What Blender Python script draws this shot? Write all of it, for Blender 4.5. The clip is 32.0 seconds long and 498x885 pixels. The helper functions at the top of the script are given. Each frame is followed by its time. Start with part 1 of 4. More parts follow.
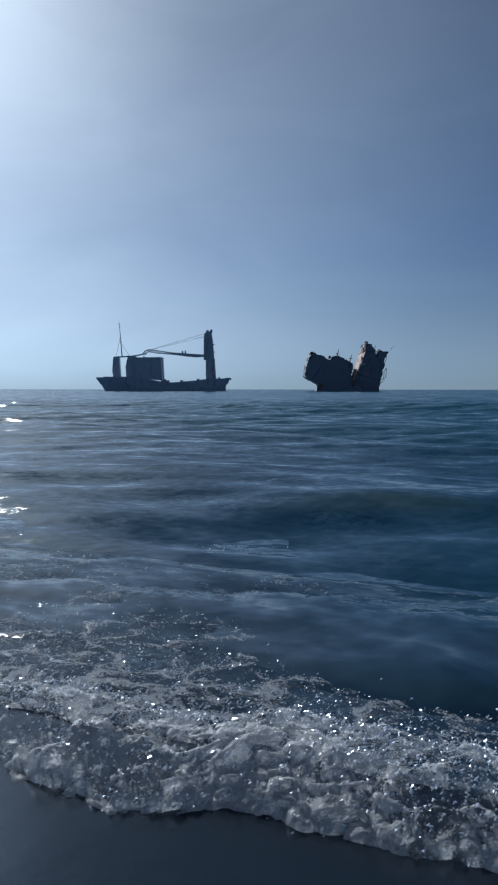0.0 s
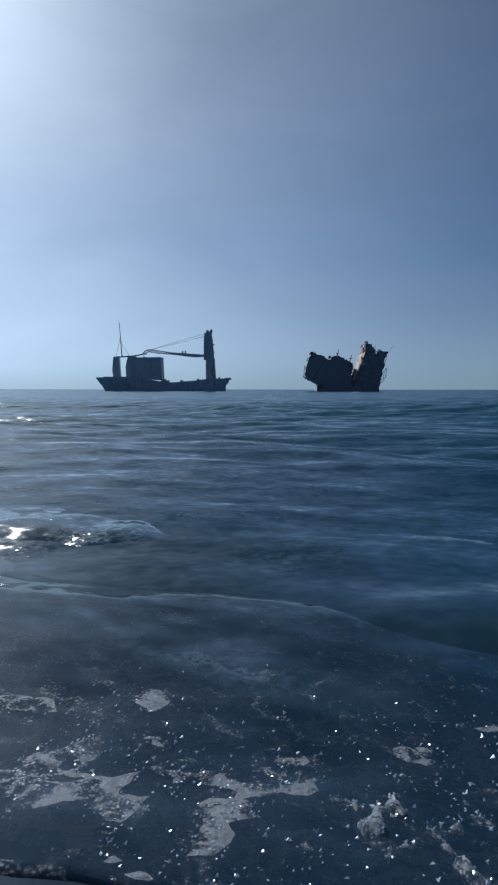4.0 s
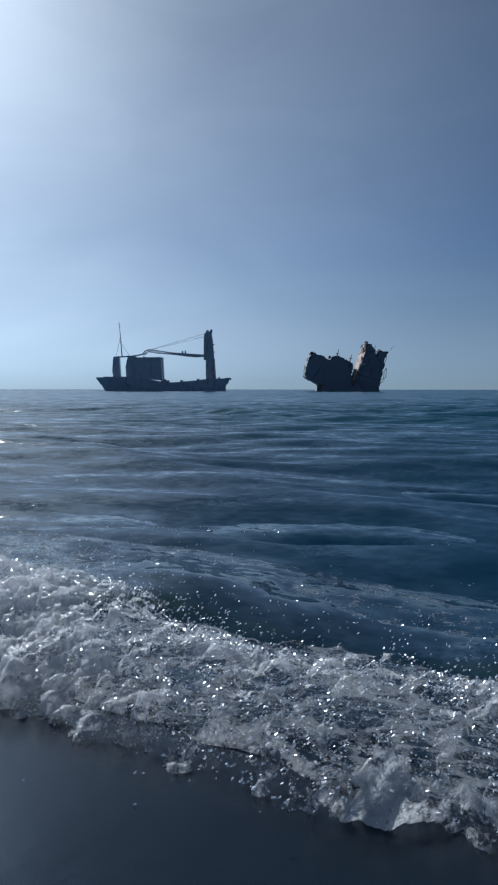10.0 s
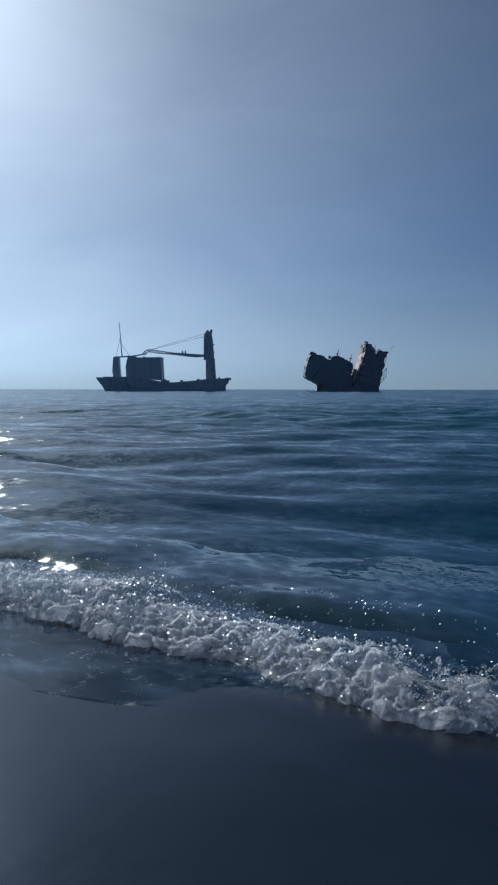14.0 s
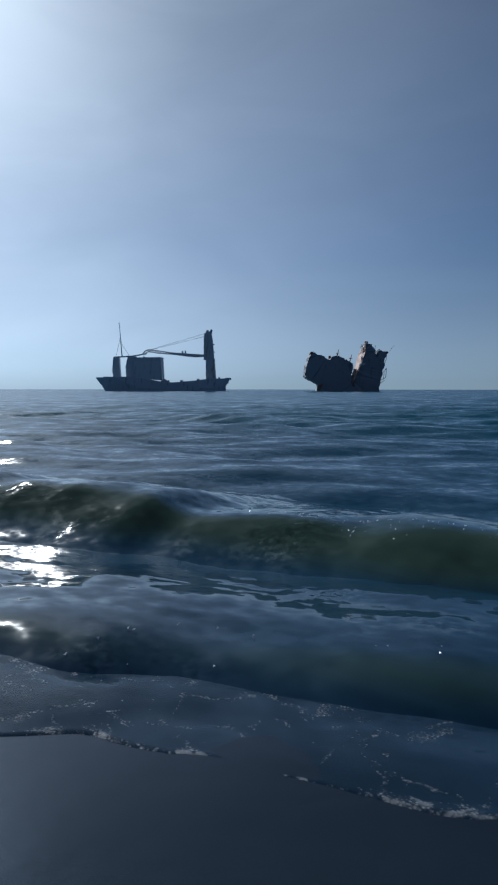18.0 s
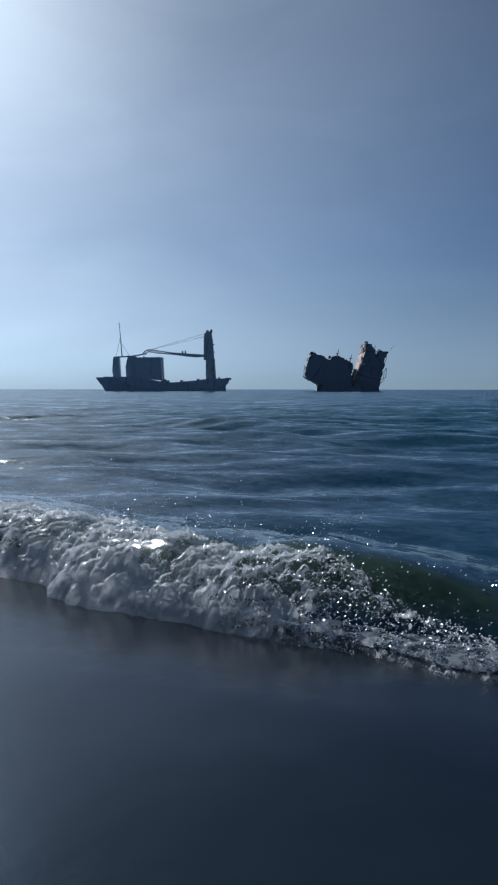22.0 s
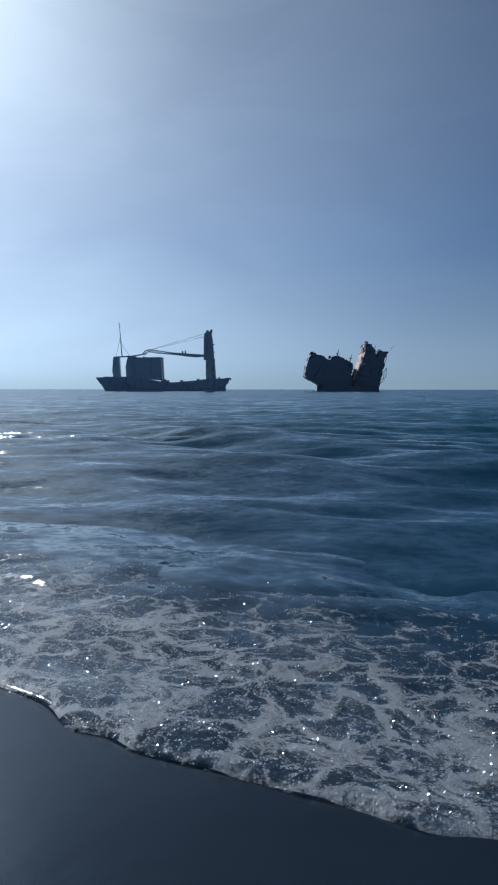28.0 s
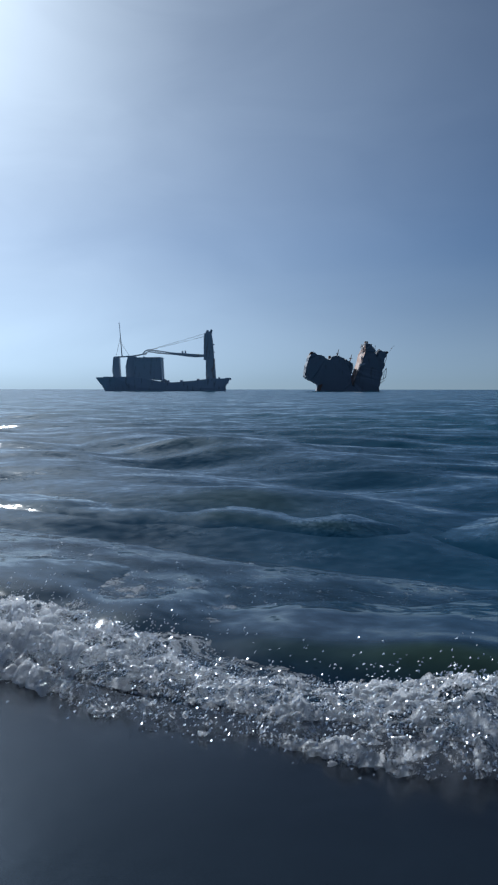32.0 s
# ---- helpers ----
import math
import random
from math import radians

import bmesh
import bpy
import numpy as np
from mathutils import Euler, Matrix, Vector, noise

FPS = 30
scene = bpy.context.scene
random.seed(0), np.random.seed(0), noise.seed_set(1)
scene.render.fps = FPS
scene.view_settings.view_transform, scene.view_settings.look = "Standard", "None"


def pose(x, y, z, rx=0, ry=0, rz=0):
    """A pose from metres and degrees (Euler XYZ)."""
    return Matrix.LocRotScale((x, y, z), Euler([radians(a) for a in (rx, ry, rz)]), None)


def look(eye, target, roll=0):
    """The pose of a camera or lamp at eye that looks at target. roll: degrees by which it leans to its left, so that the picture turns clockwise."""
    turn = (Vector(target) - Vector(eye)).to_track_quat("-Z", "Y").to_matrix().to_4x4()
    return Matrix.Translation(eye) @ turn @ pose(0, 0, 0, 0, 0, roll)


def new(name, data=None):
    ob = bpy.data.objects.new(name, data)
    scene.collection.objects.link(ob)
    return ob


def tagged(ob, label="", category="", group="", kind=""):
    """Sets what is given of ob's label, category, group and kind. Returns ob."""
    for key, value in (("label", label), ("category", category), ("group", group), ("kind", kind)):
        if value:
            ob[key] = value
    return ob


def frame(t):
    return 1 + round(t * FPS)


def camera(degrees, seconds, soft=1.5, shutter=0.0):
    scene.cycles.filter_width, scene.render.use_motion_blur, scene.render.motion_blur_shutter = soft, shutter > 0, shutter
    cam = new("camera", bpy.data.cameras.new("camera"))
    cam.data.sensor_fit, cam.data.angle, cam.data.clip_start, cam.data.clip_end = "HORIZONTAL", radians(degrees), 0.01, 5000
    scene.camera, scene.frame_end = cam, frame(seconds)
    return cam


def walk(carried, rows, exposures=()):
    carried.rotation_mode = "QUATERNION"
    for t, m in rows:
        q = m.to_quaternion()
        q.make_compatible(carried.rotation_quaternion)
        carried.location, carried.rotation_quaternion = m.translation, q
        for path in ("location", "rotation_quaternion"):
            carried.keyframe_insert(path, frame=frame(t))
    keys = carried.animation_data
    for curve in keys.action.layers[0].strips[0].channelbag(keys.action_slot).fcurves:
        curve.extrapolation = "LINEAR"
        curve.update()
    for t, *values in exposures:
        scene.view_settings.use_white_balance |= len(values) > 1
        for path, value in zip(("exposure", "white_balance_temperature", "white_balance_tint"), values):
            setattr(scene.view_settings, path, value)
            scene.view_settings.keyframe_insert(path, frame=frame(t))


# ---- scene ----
cam = camera(40, 32.0, soft=2.3)
VIEW = look((0, 0, 0.85), (0, 100, 0.85 - 100 * 0.0777), roll=0.06)
walk(cam, [(0.0, VIEW), (32.0, VIEW)], exposures=[(0.0, -0.42, 5620, 7), (1.0, -0.42, 5580, 7), (2.0, -0.36, 5720, 7), (3.0, -0.42, 5620, 7), (6.0, -0.41, 5540, 7), (7.0, -0.41, 5580, 7), (8.0, -0.41, 5660, 7), (9.0, -0.41, 5660, 7), (10.0, -0.41, 5600, 7), (11.0, -0.40, 5540, 7), (12.0, -0.40, 5600, 7), (14.0, -0.40, 5600, 7), (17.0, -0.39, 5560, 7), (18.0, -0.39, 5640, 7), (19.0, -0.39, 5580, 7), (20.0, -0.39, 5540, 7), (21.0, -0.38, 5620, 7), (22.0, -0.38, 5660, 7), (23.0, -0.38, 5640, 7), (24.0, -0.27, 5690, 7), (25.0, -0.26, 5770, 7), (26.5, -0.30, 5660, 7), (28.0, -0.28, 5580, 7), (29.0, -0.27, 5640, 7), (30.0, -0.27, 5640, 7), (32.0, -0.27, 5640, 7)])

# ---- daylight: clear sky, sun high on the left over the sea ----
SUN_AZ, SUN_EL = -29.0, 33.0          # degrees from +y towards +x, and above the horizon
world = bpy.data.worlds.new("sky")
scene.world = world
world.use_nodes = True
wn, wl = world.node_tree.nodes, world.node_tree.links


def sky_layer(air, dust, ozone, saturation, weight, altitude):
    """Clear air, or the white veil of haze that lies in it."""
    t = wn.new("ShaderNodeTexSky")
    t.sky_type, t.sun_disc = "NISHITA", False
    t.sun_elevation, t.sun_rotation = radians(SUN_EL), radians(SUN_AZ)
    t.altitude = altitude
    t.air_density, t.dust_density, t.ozone_density = air, dust, ozone
    h = wn.new("ShaderNodeHueSaturation")
    h.inputs["Saturation"].default_value, h.inputs["Value"].default_value = saturation, weight
    wl.new(t.outputs["Color"], h.inputs["Color"])
    return h


def tinted(colour, tint):
    m = wn.new("ShaderNodeVectorMath")
    m.operation = "MULTIPLY"
    wl.new(colour, m.inputs[0])
    m.inputs[1].default_value = tint
    return m.outputs[0]


clear = sky_layer(0.7, 0.2, 1.4, 1.0, 0.74, 2500)
veil = sky_layer(1.0, 2.6, 1.5, 0.15, 0.34, 0)
# the veil is a little uneven, in faint wisps
direction = wn.new("ShaderNodeTexCoord")
wisps = wn.new("ShaderNodeTexNoise")
wisps.inputs["Scale"].default_value, wisps.inputs["Detail"].default_value, wisps.inputs["Distortion"].default_value = 5.0, 6.0, 0.6
stretch = wn.new("ShaderNodeMapping")
stretch.inputs["Rotation"].default_value, stretch.inputs["Scale"].default_value = (0.3, 0.5, 0.2), (0.8, 1.0, 2.2)
wl.new(direction.outputs["Generated"], stretch.inputs["Vector"])
wl.new(stretch.outputs[0], wisps.inputs["Vector"])
veil_weight = wn.new("ShaderNodeMapRange")
for key, value in (("From Min", 0.3), ("From Max", 0.7), ("To Min", 0.93), ("To Max", 1.08)):
    veil_weight.inputs[key].default_value = value
wl.new(wisps.outputs[0], veil_weight.inputs["Value"])
# and denser towards the sun
sunward = wn.new("ShaderNodeVectorMath")
sunward.operation = "DOT_PRODUCT"
wl.new(direction.outputs["Generated"], sunward.inputs[0])
sunward.inputs[1].default_value = (math.sin(radians(SUN_AZ)) * math.cos(radians(SUN_EL)), math.cos(radians(SUN_AZ)) * math.cos(radians(SUN_EL)), math.sin(radians(SUN_EL)))
bright_side = wn.new("ShaderNodeMapRange")
bright_side.interpolation_type = "SMOOTHSTEP"
for key, value in (("From Min", 0.58), ("From Max", 0.93), ("To Min", 0.25), ("To Max", 0.56)):
    bright_side.inputs[key].default_value = value
wl.new(sunward.outputs["Value"], bright_side.inputs["Value"])
thick = wn.new("ShaderNodeMath")
thick.operation = "MULTIPLY"
wl.new(veil_weight.outputs[0], thick.inputs[0])
wl.new(bright_side.outputs[0], thick.inputs[1])
# the air loses its colour in the haze low over the sea
height_of = wn.new("ShaderNodeSeparateXYZ")
wl.new(direction.outputs["Generated"], height_of.inputs[0])
low_haze = wn.new("ShaderNodeMapRange")
low_haze.interpolation_type = "SMOOTHSTEP"
for key, value in (("From Min", 0.0), ("From Max", 0.22), ("To Min", 0.5), ("To Max", 1.22)):
    low_haze.inputs[key].default_value = value
wl.new(height_of.outputs["Z"], low_haze.inputs["Value"])
wl.new(low_haze.outputs[0], clear.inputs["Saturation"])
low_veil = wn.new("ShaderNodeMapRange")
low_veil.interpolation_type = "SMOOTHSTEP"
for key, value in (("From Min", -0.05), ("From Max", 0.17), ("To Min", 1.25), ("To Max", 1.0)):
    low_veil.inputs[key].default_value = value
wl.new(height_of.outputs["Z"], low_veil.inputs["Value"])
thicker = wn.new("ShaderNodeMath")
thicker.operation = "MULTIPLY"
wl.new(thick.outputs[0], thicker.inputs[0])
wl.new(low_veil.outputs[0], thicker.inputs[1])
wl.new(thicker.outputs[0], veil.inputs["Value"])
both_skies = wn.new("ShaderNodeVectorMath")
wl.new(tinted(clear.outputs[0], (0.92, 1.0, 1.03)), both_skies.inputs[0])
wl.new(tinted(veil.outputs[0], (0.94, 1.0, 1.0)), both_skies.inputs[1])
by_height = wn.new("ShaderNodeValToRGB")
for at, colour in ((0.0, (0.74, 0.82, 0.94)), (0.16, (1.05, 1.04, 1.03)), (0.36, (1.05, 1.04, 1.02)), (0.6, (0.98, 0.97, 0.96))):
    stop = by_height.color_ramp.elements[0] if at == 0 else by_height.color_ramp.elements.new(at)
    stop.position, stop.color = at, (*colour, 1)
by_height.color_ramp.elements.remove(by_height.color_ramp.elements[-1])
wl.new(height_of.outputs["Z"], by_height.inputs[0])
hazy = wn.new("ShaderNodeVectorMath")
hazy.operation = "MULTIPLY"
wl.new(both_skies.outputs[0], hazy.inputs[0])
wl.new(by_height.outputs[0], hazy.inputs[1])
wl.new(hazy.outputs[0], wn["Background"].inputs["Color"])
wn["Background"].inputs["Strength"].default_value = 0.06

sun = new("sun", bpy.data.lights.new("sun", "SUN"))
sun.data.energy, sun.data.angle, sun.data.color = 4.8, radians(0.53), (1.0, 0.95, 0.88)
to_sun = Vector((math.sin(radians(SUN_AZ)) * math.cos(radians(SUN_EL)),
                 math.cos(radians(SUN_AZ)) * math.cos(radians(SUN_EL)), math.sin(radians(SUN_EL))))
sun.matrix_world = look(to_sun * 50, (0, 0, 0))


# ---- small tools ----
TABLE = np.random.RandomState(7).rand(256, 256)


def value_noise(x, y):
    x, y = np.asarray(x, float), np.asarray(y, float)
    i, j = np.floor(x).astype(int), np.floor(y).astype(int)
    a, b = x - i, y - j
    a, b = a * a * (3 - 2 * a), b * b * (3 - 2 * b)
    t = lambda p, q: TABLE[p % 256, q % 256]
    return (t(i, j) * (1 - a) + t(i + 1, j) * a) * (1 - b) + (t(i, j + 1) * (1 - a) + t(i + 1, j + 1) * a) * b


def fbm(x, y, octaves=4, seed=0.0, gain=0.5):
    """Noise between about -1 and 1."""
    total, amp, norm = 0.0, 1.0, 0.0
    for k in range(octaves):
        f = 2.03 ** k
        total = total + amp * (value_noise(x * f + seed * 17.3 + k * 5.1, y * f + seed * 9.7 + k * 3.3) * 2 - 1)
        norm += amp
        amp *= gain
    return total / norm


def smooth(e0, e1, x):
    t = np.clip((np.asarray(x, float) - e0) / (e1 - e0), 0, 1)
    return t * t * (3 - 2 * t)


def grid_mesh(name, X, Y, Z, material, foam=None):
    """A sheet from arrays of shape (rows, columns)."""
    r, c = X.shape
    me = bpy.data.meshes.new(name)
    me.vertices.add(r * c)
    me.vertices.foreach_set("co", np.stack([X, Y, Z], -1).astype(np.float32).ravel())
    idx = np.arange(r * c).reshape(r, c)
    quads = np.stack([idx[:-1, :-1], idx[:-1, 1:], idx[1:, 1:], idx[1:, :-1]], -1).reshape(-1, 4)
    me.loops.add(quads.size)
    me.loops.foreach_set("vertex_index", quads.ravel().astype(np.int32))
    me.polygons.add(len(quads))
    me.polygons.foreach_set("loop_start", np.arange(0, quads.size, 4, dtype=np.int32))
    me.polygons.foreach_set("use_smooth", np.ones(len(quads), bool))
    me.update(calc_edges=True)
    if foam is not None:
        at = me.attributes.new("foam", "FLOAT", "POINT")
        at.data.foreach_set("value", np.asarray(foam, np.float32).ravel())
    me.materials.append(material)
    return me


def part(name, data, material=None, parent=None, label=""):
    """One mesh object from a bmesh or a mesh, under a thing or a part."""
    if isinstance(data, bmesh.types.BMesh):
        me = bpy.data.meshes.new(name)
        data.to_mesh(me)
        data.free()
        me.materials.append(material)
        data = me
    ob = new(name, data)
    if parent is not None:
        ob.parent = parent
    if label:
        tagged(ob, label)
    return ob


def box(bm, x0, x1, y0, y1, z0, z1, m=None):
    vs = [bm.verts.new((x, y, z)) for z in (z0, z1) for x, y in ((x0, y0), (x1, y0), (x1, y1), (x0, y1))]
    if m is not None:
        for v in vs:
            v.co = m @ v.co
    for f in ((3, 2, 1, 0), (4, 5, 6, 7), (0, 1, 5, 4), (1, 2, 6, 5), (2, 3, 7, 6), (3, 0, 4, 7)):
        bm.faces.new([vs[i] for i in f])
    return vs


def rod(bm, a, b, r0, r1=None, n=8):
    a, b = Vector(a), Vector(b)
    r1 = r0 if r1 is None else r1
    q = (b - a).to_track_quat("Z", "Y")
    rings = []
    for p, r in ((a, r0), (b, r1)):
        rings.append([bm.verts.new(p + q @ Vector((r * math.cos(k * math.tau / n), r * math.sin(k * math.tau / n), 0))) for k in range(n)])
    for k in range(n):
        bm.faces.new((rings[0][k], rings[0][(k + 1) % n], rings[1][(k + 1) % n], rings[1][k]))
    bm.faces.new(rings[0][::-1])
    bm.faces.new(rings[1])


def slab(bm, outline, y0, y1, taper=1.0, m=None):
    """A plate of the given outline in x and z, between two depths."""
    n = len(outline)
    front = [bm.verts.new((x, y0, z)) for x, z in outline]
    back = [bm.verts.new((x, y1, z)) for x, z in outline]
    if m is not None:
        for v in front + back:
            v.co = m @ v.co
    for k in range(n):
        bm.faces.new((front[k], back[k], back[(k + 1) % n], front[(k + 1) % n]))
    bm.faces.new(front)
    bm.faces.new(back[::-1])
    bmesh.ops.recalc_face_normals(bm, faces=bm.faces)


def bevel(bm, width, segments=1):
    bmesh.ops.bevel(bm, geom=list(bm.edges), offset=width, segments=segments, affect="EDGES", clamp_overlap=True)


# ---- materials ----
def material(name):
    m = bpy.data.materials.new(name)
    m.use_nodes = True
    nt = m.node_tree
    return m, nt.nodes, nt.links, nt.nodes["Principled BSDF"], nt.nodes["Material Output"]


def node(nodes, kind, **values):
    n = nodes.new(kind)
    for key, value in values.items():
        n.inputs[key].default_value = value
    return n


def ramp(nodes, p0, p1, c0=0.0, c1=1.0):
    r = nodes.new("ShaderNodeMapRange")
    r.interpolation_type = "SMOOTHSTEP"
    r.inputs["From Min"].default_value, r.inputs["From Max"].default_value = p0, p1
    r.inputs["To Min"].default_value, r.inputs["To Max"].default_value = c0, c1
    return r


def mix_colour(nodes, links, fac, a, b):
    m = nodes.new("ShaderNodeMix")
    m.data_type = "RGBA"
    for slot, value in ((6, a), (7, b)):
        if isinstance(value, tuple):
            m.inputs[slot].default_value = (*value, 1)
        else:
            links.new(value, m.inputs[slot])
    links.new(fac, m.inputs[0])
    return m.outputs[2]


def rippled(n, l, co, layers, lean=0.0, glints=0.0):
    """Normals of water covered with ripples of several sizes, long across the wind, steeper on the side that faces the shore.
    Layers: size as a noise scale, strength, stretch. Glints: small broken facets that come in patches."""
    normal = n.new("ShaderNodeNewGeometry").outputs["Normal"]
    for j, (scale, strength, stretch) in enumerate(layers):
        mp = n.new("ShaderNodeMapping")
        mp.inputs["Rotation"].default_value = (0, 0, radians(22 + 9 * j))
        mp.inputs["Scale"].default_value = (stretch, 1.0, 1.0)
        l.new(co, mp.inputs["Vector"])
        t = node(n, "ShaderNodeTexNoise", Scale=scale, Detail=2.0, Roughness=0.45)
        l.new(mp.outputs[0], t.inputs["Vector"])
        off = n.new("ShaderNodeVectorMath"); off.operation = "SUBTRACT"
        l.new(t.outputs["Color"], off.inputs[0]); off.inputs[1].default_value = (0.5, 0.5 + (lean if j == 0 else 0.0), 0.5)
        add = n.new("ShaderNodeVectorMath"); add.operation = "MULTIPLY_ADD"
        l.new(off.outputs[0], add.inputs[0]); add.inputs[1].default_value = (strength, strength, 0)
        l.new(normal, add.inputs[2])
        normal = add.outputs[0]
    if glints:
        patch = node(n, "ShaderNodeTexNoise", Scale=1.3, Detail=3.0, Roughness=0.6)
        fine = node(n, "ShaderNodeTexNoise", Scale=34.0, Detail=2.0, Roughness=0.6)
        l.new(co, patch.inputs["Vector"]); l.new(co, fine.inputs["Vector"])
        where = ramp(n, 0.50, 0.70, 0.0, glints)
        l.new(patch.outputs[0], where.inputs["Value"])
        off = n.new("ShaderNodeVectorMath"); off.operation = "SUBTRACT"
        l.new(fine.outputs["Color"], off.inputs[0]); off.inputs[1].default_value = (0.5, 0.5, 0.5)
        size = n.new("ShaderNodeVectorMath"); size.operation = "SCALE"
        l.new(off.outputs[0], size.inputs[0]); l.new(where.outputs[0], size.inputs["Scale"])
        add = n.new("ShaderNodeVectorMath"); add.operation = "ADD"
        l.new(size.outputs[0], add.inputs[0]); l.new(normal, add.inputs[1])
        normal = add.outputs[0]
    norm = n.new("ShaderNodeVectorMath"); norm.operation = "NORMALIZE"
    l.new(normal, norm.inputs[0])
    return norm.outputs[0]


SLOPE = 0.1                             # of the beach
SAND_WATER, NEAR_WATER, FAR_WATER = (0.011, 0.029, 0.053), (0.008, 0.046, 0.088), (0.007, 0.070, 0.112)
# lighter olive that puts the sun's backlight into the water's colour
BACKLIT_RIDGE = (0.055, 0.100, 0.080)


def water_body(n, l, p, co, layers, lean, glints, rough=0.05):
    """Clear sea water: brown with stirred sand at the shore, blue-green further out, an olive backlight painted on the
    shore side of ridges.
    """
    at = n.new("ShaderNodeNewGeometry").outputs["Position"]
    out_to_sea = n.new("ShaderNodeVectorMath"); out_to_sea.operation = "DOT_PRODUCT"
    l.new(at, out_to_sea.inputs[0]); out_to_sea.inputs[1].default_value = (0.5, 0.866, 0)     # 2.25 at the waterline
    stir = node(n, "ShaderNodeTexNoise", Scale=0.9, Detail=3.0)
    l.new(co, stir.inputs["Vector"])
    shift = n.new("ShaderNodeMath"); shift.operation = "MULTIPLY_ADD"; shift.inputs[1].default_value = 2.4
    l.new(stir.outputs[0], shift.inputs[0]); l.new(out_to_sea.outputs["Value"], shift.inputs[2])
    shore, deep = ramp(n, 2.4, 4.8), ramp(n, 5.0, 22.0)
    l.new(shift.outputs[0], shore.inputs["Value"]); l.new(shift.outputs[0], deep.inputs["Value"])
    flat = mix_colour(n, l, deep.outputs[0], mix_colour(n, l, shore.outputs[0], SAND_WATER, NEAR_WATER), FAR_WATER)
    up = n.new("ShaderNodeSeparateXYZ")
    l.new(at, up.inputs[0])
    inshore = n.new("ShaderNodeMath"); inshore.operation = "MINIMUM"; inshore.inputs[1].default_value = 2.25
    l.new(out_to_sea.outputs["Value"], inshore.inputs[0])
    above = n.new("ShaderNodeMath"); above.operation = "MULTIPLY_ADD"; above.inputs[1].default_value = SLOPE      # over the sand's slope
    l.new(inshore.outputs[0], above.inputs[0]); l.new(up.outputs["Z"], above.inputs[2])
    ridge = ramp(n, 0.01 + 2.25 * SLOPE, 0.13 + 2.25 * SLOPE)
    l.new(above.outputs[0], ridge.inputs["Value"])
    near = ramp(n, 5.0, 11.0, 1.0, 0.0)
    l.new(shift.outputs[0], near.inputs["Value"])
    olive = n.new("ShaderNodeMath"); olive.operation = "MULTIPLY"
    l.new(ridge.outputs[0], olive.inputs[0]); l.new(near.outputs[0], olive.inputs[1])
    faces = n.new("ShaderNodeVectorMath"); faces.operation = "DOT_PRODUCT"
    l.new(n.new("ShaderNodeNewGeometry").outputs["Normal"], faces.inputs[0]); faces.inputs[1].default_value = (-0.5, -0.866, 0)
    front = ramp(n, 0.0, 0.3)                    # the side towards the shore, coloured as if the sun shone through it
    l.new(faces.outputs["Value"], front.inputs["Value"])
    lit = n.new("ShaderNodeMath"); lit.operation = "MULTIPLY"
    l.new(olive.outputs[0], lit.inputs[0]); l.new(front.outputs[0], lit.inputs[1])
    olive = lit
    l.new(mix_colour(n, l, olive.outputs[0], flat, BACKLIT_RIDGE), p.inputs["Base Color"])
    p.inputs["Roughness"].default_value, p.inputs["IOR"].default_value, p.inputs["Specular IOR Level"].default_value = rough, 1.33, 0.38
    l.new(rippled(n, l, co, layers, lean, glints), p.inputs["Normal"])
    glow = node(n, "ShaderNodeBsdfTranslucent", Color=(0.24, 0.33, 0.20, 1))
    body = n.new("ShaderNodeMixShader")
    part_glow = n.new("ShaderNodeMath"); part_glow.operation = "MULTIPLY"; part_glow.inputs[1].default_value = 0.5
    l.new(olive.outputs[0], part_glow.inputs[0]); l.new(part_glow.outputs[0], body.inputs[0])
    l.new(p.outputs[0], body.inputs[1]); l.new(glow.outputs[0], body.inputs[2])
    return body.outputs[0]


def make_sea_water():
    m, n, l, p, out = material("sea_water")
    co = n.new("ShaderNodeTexCoord").outputs["Object"]
    l.new(water_body(n, l, p, co, ((0.9, 0.28, 0.6), (3.2, 0.34, 0.7), (14.0, 0.24, 0.8)), 0.42, 0.5, 0.08), out.inputs["Surface"])
    return m


